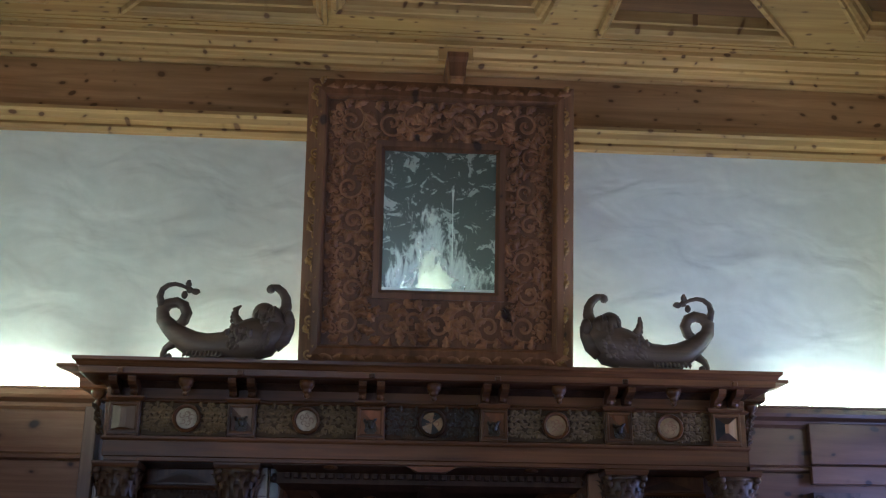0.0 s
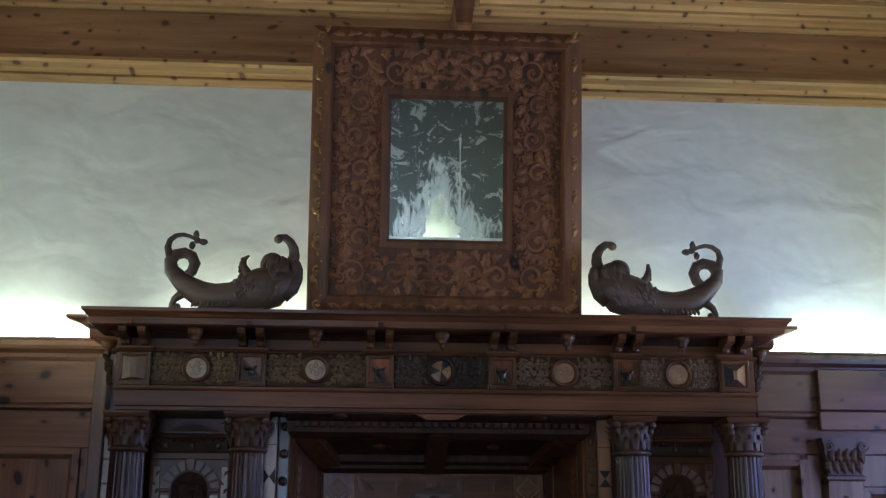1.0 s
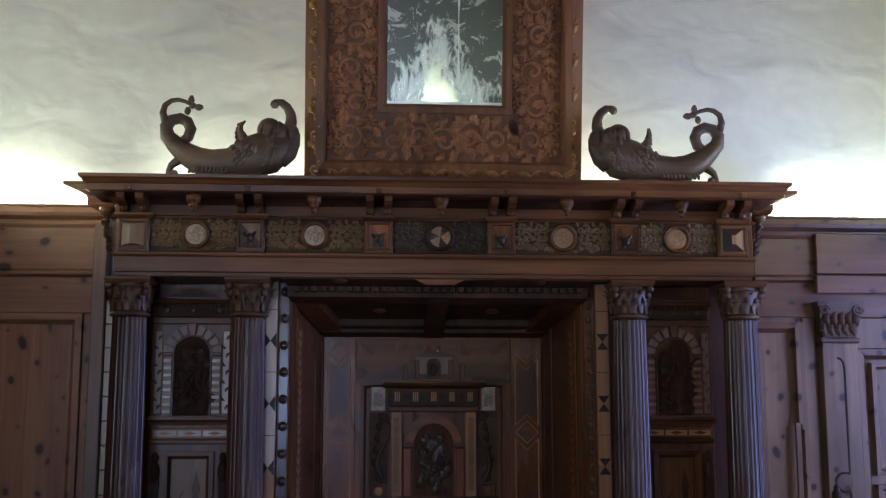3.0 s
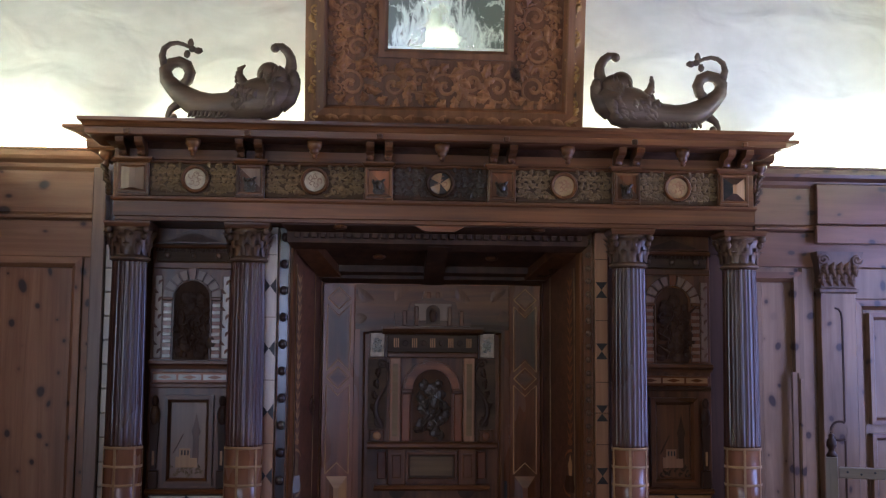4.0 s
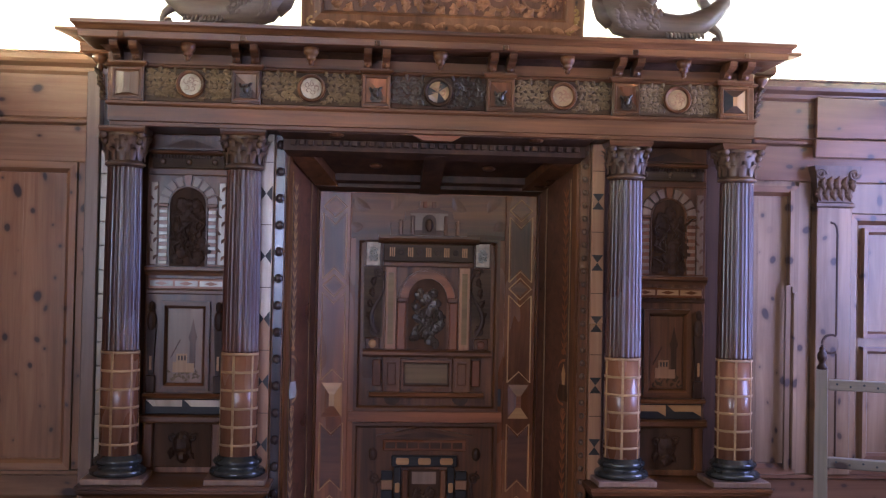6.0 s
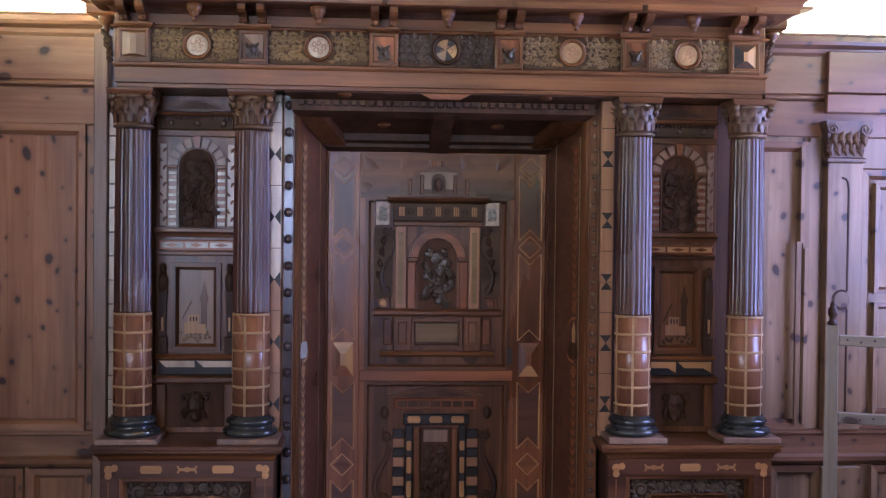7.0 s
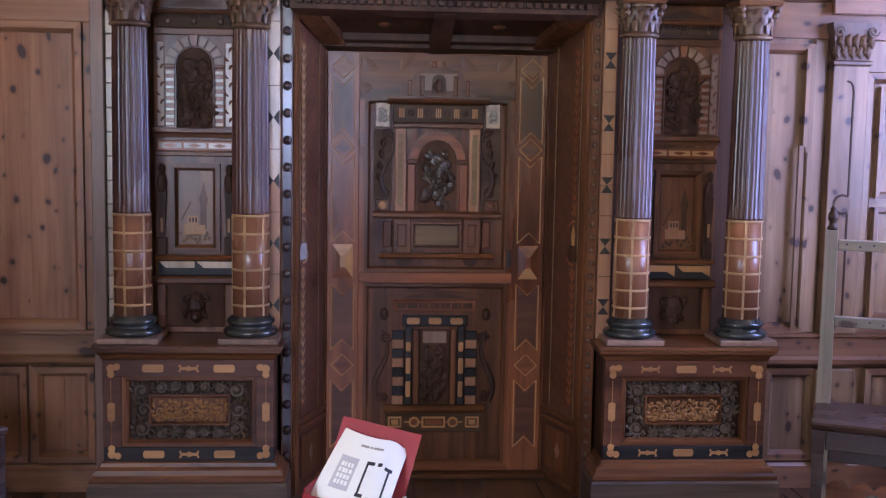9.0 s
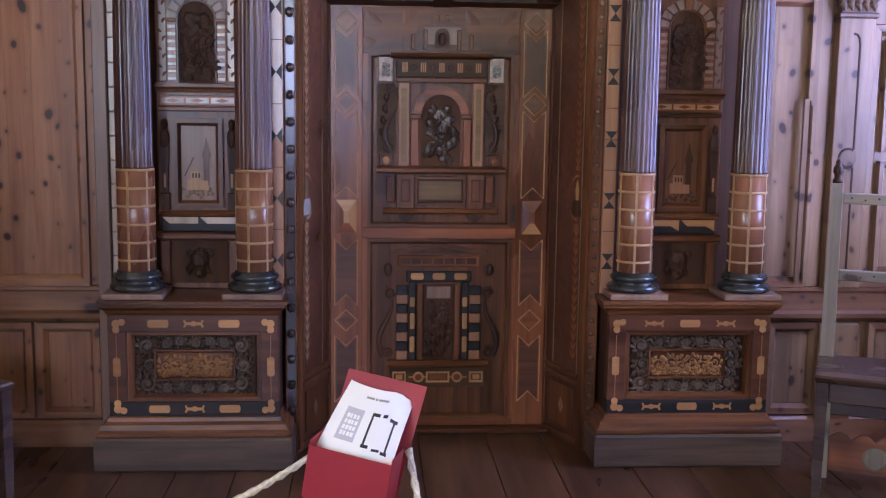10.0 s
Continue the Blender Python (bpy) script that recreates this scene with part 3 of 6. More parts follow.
        for p, q in zip(rings, rings[1:]):
            for i in range(4):
                bm.faces.new((p[i], p[(i + 1) % 4], q[(i + 1) % 4], q[i]))
    for y in (-0.235, -0.2):
        box(bm, XL, XR, y - 0.008, y, ZC - 0.006, ZC + 0.002, 0.002)
    tagged(part("ceiling_ribs", bm, CEIL_F), "golden knotty pine planks and moulded coffer rims of the ceiling", "ceiling", kind="structure")


LONG, UPRIGHT = PINE_X, PINE_Z


def panelling():
    """Knotty pine wainscot on both sides of the portal."""
    Y = -0.05
    for s, xa, xb in ((-1, -1.45, XL + 0.05), (1, 1.45, XR - 0.05)):
        p = thing("wall_panelling", 0, 0, 0, "knotty aged pine wall panelling with framed panels" + (", left of the portal" if s < 0 else ", right of the portal, its colour shifted for the window light"), "panelling", kind="structure")
        lo, hi = min(xa, xb), max(xa, xb)
        # the right side takes the pine toned for its window light
        PINE_X, PINE_Z = (LONG, UPRIGHT) if s < 0 else (EAST_PINE_X, EAST_PINE_Z)
        B = lambda n, m, *a, **k: part(n, boxed(*a, **k), m, p)
        B("backboard", PINE_Z, lo, hi, -0.03, YW - 0.002, 0.0, 2.47)
        # upper boards
        B("frieze_board", PINE_X, lo, hi, Y, -0.032, 2.235, 2.43)
        B("lower_board", PINE_X, lo, hi, Y + 0.006, -0.032, 2.045, 2.205)
        part("moulding", run_x(bmesh.new(), lo, hi, [(-0.032, 2.2065), (Y - 0.002, 2.2065), (Y - 0.016, 2.214), (Y - 0.016, 2.224), (Y - 0.004, 2.2335), (-0.032, 2.2335)]), PINE_X, p)
        drop = 0.012 if s < 0 else 0.027
        part("ledge", run_x(bmesh.new(), lo, hi, [(q, z - drop) for q, z in [(YW - 0.004, 2.432), (Y - 0.006, 2.432), (Y - 0.018, 2.445), (Y - 0.022, 2.462), (Y - 0.055, 2.476), (Y - 0.062, 2.49), (Y - 0.062, 2.512), (Y - 0.07, 2.516), (Y - 0.07, 2.525), (YW - 0.004, 2.525)]]), PINE_X, p)
        # dado rail, base
        part("dado_rail", run_x(bmesh.new(), lo, hi, [(-0.032, 0.565), (Y - 0.004, 0.565), (Y - 0.03, 0.585), (Y - 0.034, 0.605), (Y - 0.006, 0.615), (Y - 0.006, 0.70), (Y - 0.02, 0.707), (Y - 0.02, 0.722), (-0.032, 0.722)]), PINE_X, p)
        part("skirting", run_x(bmesh.new(), lo, hi, [(-0.032, 0.0), (Y - 0.02, 0.0), (Y - 0.02, 0.105), (Y - 0.006, 0.12), (-0.032, 0.12)]), PINE_X, p)

        def bay(x0, x1, z0, z1, step=True):
            frame_of("panel_frame", p, x0, x1, z0, z1, 0.045, -0.031, Y - 0.016, PINE_X, PINE_Z)
            n = 2 if x1 - x0 < 0.5 else 3
            for i in range(n):
                a, b = x0 + 0.046 + (x1 - x0 - 0.092) * i / n, x0 + 0.046 + (x1 - x0 - 0.092) * (i + 1) / n
                part("panel", boxed(a + 0.0002, b - 0.0002, -0.040, -0.0305, z0 + 0.046, z1 - 0.046, bev=0.0007), PINE_Z, p)
        if s < 0:
            B("stile", PINE_Z, -1.53, -1.49, Y, -0.032, 0.724, 2.043)
            part("end_board", boxed(-1.487, -1.43, -0.11, -0.032, 0.0, 2.43), DULL, p, "greyish edge board beside the portal")
            bay(-2.165, -1.532, 0.724, 2.043)
            bay(-1.77, -1.50, 0.13, 0.56)
            bay(-2.165, -1.79, 0.13, 0.56)
        else:
            bay(1.30, 1.662, 0.724, 2.02)
            part("step_moulding", run_y(bmesh.new(), -0.078, -0.0665, [(1.618, 1.566), (1.636, 1.566), (1.636, 2.0), (1.618, 2.0)]), PINE_Z, p)
            part("step_moulding", run_y(bmesh.new(), -0.082, -0.0665, [(1.600, 0.75), (1.622, 0.75), (1.622, 1.572), (1.600, 1.572)]), PINE_Z, p)
            part("step_moulding", run_y(bmesh.new(), -0.076, -0.0665, [(1.640, 0.75), (1.656, 0.75), (1.656, 1.54), (1.640, 1.54)]), PINE_Z, p)
            B("stile", PINE_Z, 1.664, 1.722, Y, -0.032, 0.724, 2.043)
            bay(1.50, 1.74, 0.13, 0.56)
            bay(1.905, 2.42, 0.724, 1.9)
            B("stile", PINE_Z, 1.905, 2.42, Y - 0.006, -0.032, 1.902, 2.043)
            frame_of("inner_frame", p, 1.965, 2.36, 0.79, 1.30, 0.03, -0.041, Y - 0.024, PINE_X, PINE_Z)
            frame_of("inner_frame", p, 1.965, 2.36, 1.34, 1.84, 0.03, -0.041, Y - 0.024, PINE_X, PINE_Z)
            bay(1.97, 2.42, 0.13, 0.56)
            # fluted pilaster with a dark capital, and the boards that break forward over it
            part("pilaster", boxed(1.735, 1.90, -0.085, -0.032, 0.724, 1.93), PINE_Z, p)
            q = boxed(1.725, 1.91, -0.09, -0.032, 0.13, 0.56)
            part("pilaster_foot", q, PINE_Z, p)
            bm = bmesh.new()
            stack(bm, 1.74, 1.895, -0.09, -0.04, [(0.0, 1.925), (0.012, 1.932), (0.012, 1.945), (0.0, 1.952), (0.006, 2.0), (0.02, 2.07), (0.026, 2.09), (0.03, 2.112)])
            for i in range(5):
                x = 1.75 + i * 0.034
                leaf(bm, x, 1.955, -0.098, 0.07, 0.036, math.pi / 2, 0.012, 1)
                leaf(bm, x + 0.012, 2.0, -0.108, 0.07, 0.036, math.pi / 2, 0.014, 1)
            for x, d in ((1.74, 1), (1.895, -1)):
                spiral(bm, x, 2.075, -0.118, 0.028, 0.006, 0, 1.6 * d, 0.005, 0.007, 16)
            part("pilaster_capital", bm, CAPITAL, p, "dark carved leaf capital")
            ch = bmesh.new()
            tube(ch, [(1.80, -0.0865, 1.86), (1.818, -0.0865, 1.855), (1.828, -0.0865, 1.84), (1.833, -0.0865, 1.81), (1.833, -0.0865, 1.35)], [0.005] * 5, 6, 0.5)
            tube(ch, [(1.833, -0.0865, 1.27), (1.833, -0.0865, 0.80)], [0.005] * 2, 6, 0.5)
            for a0 in (1.0, 3.2):
                tube(ch, [(1.808 + 0.042 * math.cos(a0 + 0.3 * k), -0.0865, 1.312 + 0.042 * math.sin(a0 + 0.3 * k)) for k in range(8)], [0.005] * 8, 6, 0.5)
            part("groove", ch, DARK, p)
            disc = disc_y(bmesh.new(), 1.808, 1.312, [(0.037, -0.084), (0.037, -0.088), (0.034, -0.0895)])
            part("boss", disc, PINE_Z, p)
            part("frieze_block", boxed(1.73, XR - 0.06, -0.085, Y - 0.001, 2.24, 2.425), PINE_X, p)
            part("moulding_block", boxed(1.72, XR - 0.06, -0.10, Y - 0.017, 2.15, 2.232), PINE_X, p)


room()
coves()
crown()
panelling()

# ---- the portal ----
RNG = random.Random(7)
COL_X = (0.807, 1.296)
YC = -0.24


def column(x, s):
    c = thing("column", x, YC, 0.717, "polished walnut column with fluted shaft, chequered inlaid drum and carved capital", "column", "portal columns")
    part("plinth", boxed(x - 0.124, x + 0.124, YC - 0.124, YC + 0.10, 0.7185, 0.742, bev=0.003), DULL, c, "pale wooden plinth tablet")
    bm = bmesh.new()
    lathe(bm, [(0.104, 0.7425), (0.114, 0.75), (0.115, 0.762), (0.106, 0.772), (0.093, 0.776), (0.089, 0.786), (0.097, 0.792), (0.102, 0.801), (0.096, 0.812), (0.085, 0.816), (0.083, 0.826)], x, YC, 36)
    part("base", bm, BASE, c, "glossy greenish black turned base", smooth=True)
    part("drum", lathe(bmesh.new(), [(0.078, 0.8265), (0.077, 1.25)], x, YC, 40), DRUM, c, "red-brown veneered drum", smooth=True)
    for k in range(6):
        z = 0.872 + 0.075 * k
        if z < 1.252:
            part("ring_inlay", lathe(bmesh.new(), [(0.0778, z - 0.0055), (0.0786, z - 0.003), (0.0786, z + 0.003), (0.0778, z + 0.0055)], x, YC, 40), DRUM_LINE, c, smooth=True)
    for k in range(6):
        a = math.pi / 3 * k + 0.30 + math.pi
        bm = bmesh.new()
        q = []
        for da in (-0.065, 0.065):
            for z in (0.8275, 1.2495):
                for r in (0.0768, 0.0792):
                    q.append(bm.verts.new((x + r * math.cos(a + da), YC + r * math.sin(a + da), z)))
        for f in ((0, 1, 3, 2), (4, 5, 7, 6), (0, 1, 5, 4), (2, 3, 7, 6), (0, 2, 6, 4), (1, 3, 7, 5)):
            bm.faces.new([q[i] for i in f])
        part("strip_inlay", bm, DRUM_LINE, c)
    bm = bmesh.new()
    lathe(bm, [(0.0775, 1.2505), (0.0775, 1.262), (0.0765, 1.264), (0.076, 1.45), (0.0745, 1.75), (0.071, 2.005), (0.071, 2.012)], x, YC, 200, 22, 0.004)
    part("shaft", bm, SHAFT, c, "fluted polished walnut shaft", smooth=True)
    bm = bmesh.new()
    lathe(bm, [(0.073, 2.0125), (0.083, 2.018), (0.083, 2.026), (0.073, 2.031), (0.068, 2.04), (0.07, 2.09), (0.085, 2.135), (0.09, 2.15)], x, YC, 24)
    wear_rng = random.Random(round(100 * x))
    worn = [wear_rng.uniform(-0.008, 0.012) for _ in range(12)]
    for row, (n, z, r, ln) in enumerate(((12, 2.035, 0.071, 0.05), (12, 2.07, 0.077, 0.05), (12, 2.10, 0.083, 0.035))):
        for i in range(n):
            a = 2 * math.pi * (i + 0.5 * row) / n + 6 * worn[-1 - i]
            rows = []
            for f in (0, 0.3, 0.6, 0.85, 1.0):
                out = r + 0.006 + (0.022 + worn[i]) * f ** 2.5
                h = z + ln * math.sin(f * 1.75)
                w = (0.0175 - 0.4 * worn[i] + 0.004 * math.sin(9 * f + i)) * math.sin(math.pi * (0.22 + 0.7 * f))
                rows.append([bm.verts.new((x + out * math.cos(a) - v * math.sin(a), YC + out * math.sin(a) + v * math.cos(a), h)) for v in (-w, 0, w)])
                rows[-1][1].co.x += 0.006 * math.cos(a)
                rows[-1][1].co.y += 0.006 * math.sin(a)
            for p, q in zip(rows, rows[1:]):
                bm.faces.new((p[0], p[1], q[1], q[0]))
                bm.faces.new((p[1], p[2], q[2], q[1]))
    for i in range(4):
        a = math.pi / 4 + i * math.pi / 2
        cx, cy = x + 0.108 * math.cos(a), YC + 0.108 * math.sin(a)
        blob(bm, cx, cy, 2.138, 0.017, 0.017, 0.016, 10, 7)
        blob(bm, x + 0.098 * math.cos(a), YC + 0.098 * math.sin(a), 2.112, 0.014, 0.014, 0.016, 8, 6)
    part("capital", bm, CAPITAL, c, "carved acanthus leaf capital", smooth=True)
    part("abacus", stack(bmesh.new(), x - 0.088, x + 0.088, YC - 0.088, YC + 0.088, [(0, 2.150), (0.003, 2.156), (0.006, 2.165), (0.006, 2.1735)], True), WAL_X, c)


def lozenge(bm, x, z, w, h, y0, y1, r=0.5):
    """A long rounded inlay tablet."""
    pts = []
    n = 6
    flat = w > h
    a, b = (w / 2, h / 2) if flat else (h / 2, w / 2)
    for sgn in (1, -1):
        for i in range(n + 1):
            t = -math.pi / 2 + math.pi * i / n
            u, v = sgn * (a - b * r + b * r * math.cos(t)), sgn * b * math.sin(t)
            pts.append((u, v) if flat else (v, u))
    return prism(bm, [(x + p, z + q) for p, q in pts], y0, y1)


def pedestal(s):
    p = thing("pedestal", 0, 0, 0, "walnut portal pedestal with maple inlays and a carved relief panel", "pedestal", "portal pedestals")
    a, b = sorted((s * 0.695, s * 1.395))
    part("plinth", stack(bmesh.new(), a, b, -0.36, -0.033, [(0.05, 0.0), (0.058, 0.01), (0.058, 0.135), (0.05, 0.145)]), PLINTH, p, "scuffed grey-brown walnut plinth")
    part("foot_moulding", stack(bmesh.new(), a, b, -0.36, -0.033, [(0.046, 0.1455), (0.05, 0.152), (0.05, 0.165), (0.038, 0.175), (0.03, 0.195), (0.012, 0.205), (0.008, 0.22), (0.0, 0.225)]), WAL_X, p)
    xa, xb, za, zb = a, b, 0.2255, 0.655
    ia, ib = a + 0.075, b - 0.075
    part("core", boxed(a, b, -0.315, -0.033, za, zb), DARK, p)
    for n, m, q in (("top_rail", MAROON, (a, b, 0.585, zb)), ("bottom_rail", EBONY, (a, b, za, 0.285)), ("side_rail", MAROON, (a, ia, 0.2855, 0.5845)), ("side_rail", MAROON, (ib, b, 0.2855, 0.5845))):
        part(n, boxed(q[0], q[1], -0.36, -0.316, q[2], q[3], bev=0.002), m, p)
    frame_of("panel_frame", p, ia + 0.001, ib - 0.001, 0.286, 0.584, 0.026, -0.314, -0.352, WAL_X, WAL_Z)
    y0, y1 = -0.3605, -0.3625
    cx = (a + b) / 2
    N = lambda f: part("inlay", f, MAPLE_X, p, "light maple inlay")
    long_at = (-0.145, 0.145) if s < 0 else (0.0,)
    star_at = (0.0,) if s < 0 else (-0.155, 0.155)
    for z in (0.6185, 0.2555):
        for dx in long_at:
            N(lozenge(bmesh.new(), cx + dx, z, 0.088, 0.032, y0, y1))
        for dx in star_at:
            bm = bmesh.new()
            prism(bm, [(cx + dx - 0.034, z - 0.006), (cx + dx - 0.012, z - 0.006), (cx + dx, z - 0.012), (cx + dx + 0.012, z - 0.006), (cx + dx + 0.034, z - 0.006), (cx + dx + 0.034, z + 0.006), (cx + dx + 0.012, z + 0.006), (cx + dx, z + 0.012), (cx + dx - 0.012, z + 0.006), (cx + dx - 0.034, z + 0.006)], y0, y1)
            for e in (-1, 1):
                prism(bm, [(cx + dx + e * 0.034, z - 0.016), (cx + dx + e * 0.042, z - 0.014), (cx + dx + e * 0.036, z), (cx + dx + e * 0.042, z + 0.014), (cx + dx + e * 0.034, z + 0.016), (cx + dx + e * 0.028, z)], y0 - 0.0002, y1 - 0.0002)
            N(bm)
    for x in (a + 0.034, b - 0.034):
        N(lozenge(bmesh.new(), x, 0.435, 0.03, 0.082, y0, y1))
        for z, e in ((0.6185, -1), (0.2555, 1)):
            g = 1 if x < cx else -1
            bm = bmesh.new()
            for k, (dx, dz, r) in enumerate(((0, 0, 0.017), (g * 0.024, -e * 0.006, 0.0145), (0.0, e * 0.026, 0.0145), (0, e * 0.012, 0.012))):
                disc_y(bm, x + dx, z + dz, [(r, y0), (r, y1 - 0.0002 * k)], 14)
            N(bm)
        for za_, zb_ in ((0.475, 0.57), (0.30, 0.395)):
            part("stringing", boxed(x - 0.0012, x + 0.0012, y1, y0, za_, zb_, bev=0.0003), MAPLE, p)
    # carved relief panel
    fx0, fx1, fz0, fz1 = ia + 0.026, ib - 0.026, 0.312, 0.558
    rng = random.Random(21 if s < 0 else 22)
    for q in ((fx0 + 0.01, fx0 + 0.1, fz0, fz1, -0.322, 3, 0.036), (fx1 - 0.1, fx1 - 0.01, fz0, fz1, -0.322, 3, 0.036), (fx0 + 0.1, fx1 - 0.1, fz1 - 0.055, fz1, -0.322, 5, 0.026), (fx0 + 0.1, fx1 - 0.1, fz0, fz0 + 0.05, -0.322, 5, 0.024)):
        vine("relief_scroll", p, LEAFWORK, *q, rng, lobe="relief_leaf")
    ta, tb, tz0, tz1 = cx - 0.155, cx + 0.155, 0.385, 0.492
    part("tablet", boxed(ta, tb, -0.334, -0.3155, tz0, tz1), WAL_X, p)
    vine("tablet_scroll", p, FRET, ta + 0.01, tb - 0.01, tz0 + 0.008, tz1 - 0.008, -0.3345, 6, 0.030, rng, 0.0022)
    vine("tablet_scroll", p, FRET, ta + 0.01, tb - 0.01, tz0 + 0.004, tz0 + 0.04, -0.3345, 7, 0.015, rng, 0.0018)
    frame_of("tablet_frame", p, ta - 0.012, tb + 0.012, tz0 - 0.012, tz1 + 0.012, 0.012, -0.3155, -0.341, WAL_X, WAL_Z)
    part("cap", stack(bmesh.new(), a, b, -0.36, -0.033, [(0.0, 0.6555), (0.004, 0.66), (0.01, 0.674), (0.022, 0.684), (0.03, 0.69), (0.03, 0.702), (0.036, 0.705), (0.036, 0.7175)]), WAL_X, p)
    return p


def lump(x, y, z, h, w, seed):
    """A worn crowded relief, reduced to plain knobs and folds."""
    rng = random.Random(seed)
    bm = bmesh.new()
    for k in range(54):
        f = ((k * 0.618) % 1.0)
        blob(bm, x + w * rng.uniform(-0.62, 0.62) * (1 - 0.35 * f * f), y + 0.002, z + h * (0.05 + 0.85 * f), w * rng.uniform(0.13, 0.24), rng.uniform(0.005, 0.011), h * rng.uniform(0.045, 0.09), 8, 6, 0.15, rng)
    for k in range(16):
        x0, z0 = x + w * rng.uniform(-0.55, 0.55), z + h * rng.uniform(0.02, 0.7)
        tube(bm, [(x0, y - 0.006, z0), (x0 + w * rng.uniform(-0.2, 0.2), y - 0.014, z0 + h * 0.09), (x0 + w * rng.uniform(-0.3, 0.3), y - 0.006, z0 + h * 0.19)], [0.003, rng.uniform(0.004, 0.007), 0.003], 6)
    return bm


def aedicule(s):
    """The narrow carved panel between two columns: niche, view panel, shelf and small niche."""
    a = thing("portal_bay", 0, 0, 0, "narrow carved walnut bay with arched niche and inlaid view", "carved panel", "portal bays")
    X0, X1 = sorted((s * 0.66, s * 1.43))
    cx = s * 1.052
    Y = -0.085
    B = lambda n, m, q, **k: part(n, boxed(*q, **k), m, a)
    B("backboard", DARK, (X0, X1, Y + 0.012, -0.032, 0.7185, 2.174))
    if s < 0:
        for k in range(13):
            B("outer_strip", PALE, (-1.428, -1.392 + 0.004 * (k % 2), Y - 0.002, Y + 0.0115, 0.76 + 0.103 * k, 0.76 + 0.103 * k + 0.101))
    B("field", WAL_Z, (cx - 0.175, cx + 0.175, Y - 0.004, Y + 0.011, 0.7185, 2.174))
    y = Y - 0.005
    # top: pediment and entablature
    B("frieze", OLIVE, (cx - 0.155, cx + 0.155, y - 0.014, y, 2.025, 2.082))
    part("cornice", run_x(bmesh.new(), cx - 0.17, cx + 0.17, [(y, 2.083), (y - 0.018, 2.083), (y - 0.03, 2.09), (y - 0.034, 2.10), (y, 2.104)]), WAL_X, a)
    for k in range(24):
        x = cx - 0.155 + 0.31 * k / 23
        B("dentil", DARK, (x - 0.004, x + 0.004, y - 0.024, y - 0.0145, 2.068, 2.0825), bev=0.0005)
    part("pediment", prism(bmesh.new(), [(cx - 0.165, 2.105), (cx + 0.165, 2.105), (cx + 0.01, 2.165), (cx - 0.01, 2.165)], y - 0.022, y), WAL_X, a)
    part("tympanum", prism(bmesh.new(), [(cx - 0.12, 2.112), (cx + 0.12, 2.112), (cx, 2.153)], y - 0.018, y - 0.024), DARK, a)
    B("architrave", WAL_X, (cx - 0.17, cx + 0.17, y - 0.02, y, 1.995, 2.0245))
    for dx in (-0.11, 0.0, 0.11):
        part("boss", disc_y(bmesh.new(), cx + dx, 2.053, [(0.014, y - 0.0145), (0.012, y - 0.022), (0.006, y - 0.026)], 14), CAPITAL, a)
    # niche with voussoirs and quoins
    zc, R = 1.868, 0.077
    pts = [(cx - R, 1.605), (cx + R, 1.605)] + [(cx + R * math.cos(t * math.pi / 14), zc + R * math.sin(t * math.pi / 14)) for t in range(15)]
    part("niche", prism(bmesh.new(), pts, y - 0.004, y + 0.003), NICHE, a, "dark carved niche relief")
    part("niche_figure", lump(cx + 0.008, y - 0.008, 1.61, 0.31, 0.125, 5 + s), DARK, a, "worn dark carved relief")
    rim = bmesh.new()
    tube(rim, [(cx - R - 0.003, y - 0.006, 1.606), (cx - R - 0.003, y - 0.006, zc)] + [(cx - (R + 0.003) * math.cos(t * math.pi / 14), y - 0.006, zc + (R + 0.003) * math.sin(t * math.pi / 14)) for t in range(1, 14)] + [(cx + R + 0.003, y - 0.006, zc), (cx + R + 0.003, y - 0.006, 1.606)], [0.006] * 17, 6)
    part("niche_rim", rim, WAL_Z, a)
    for k in range(9):
        if k == 4:
            continue
        t0, t1 = math.pi * (k + 0.13) / 9, math.pi * (k + 0.87) / 9
        r0, r1 = R + 0.008, R + 0.047
        part("voussoir", prism(bmesh.new(), [(cx + r0 * math.cos(t0), zc + r0 * math.sin(t0)), (cx + r1 * math.cos(t0), zc + r1 * math.sin(t0)), (cx + r1 * math.cos(t1), zc + r1 * math.sin(t1)), (cx + r0 * math.cos(t1), zc + r0 * math.sin(t1))], y - 0.015, y), DULL, a)
    part("keystone", prism(bmesh.new(), [(cx - 0.011, zc + R + 0.006), (cx + 0.011, zc + R + 0.006), (cx + 0.016, zc + R + 0.052), (cx - 0.016, zc + R + 0.052)], y - 0.02, y), RED_Z, a)
    for e in (-1, 1):
        B("quoin_strip", RED_Z, (cx + e * (R + 0.008), cx + e * (R + 0.046), y - 0.006, y, 1.607, 1.855))
        for k in range(8):
            z = 1.612 + 0.031 * k
            B("quoin", PALE if s < 0 else DULL, (cx + e * (R + 0.009), cx + e * (R + 0.044), y - 0.015, y - 0.0065, z + 0.002, z + 0.017), bev=0.002)
        B("impost", WAL_X, (cx + e * (R + 0.004), cx + e * (R + 0.05), y - 0.02, y, 1.858, 1.874))
        B("ivory_strip", PALE if s < 0 else VIEW, (cx + e * 0.129, cx + e * 0.158, y - 0.009, y, 1.612, 1.965))
        bm = bmesh.new()
        for k in range(9):
            z = 1.63 + 0.037 * k
            leaf(bm, cx + e * 0.1435, z, y - 0.0092, 0.03, 0.012, math.pi / 2 + (0.7 if k % 2 else -0.7), 0.003)
        part("strip_carving", bm, WAL_Z, a)
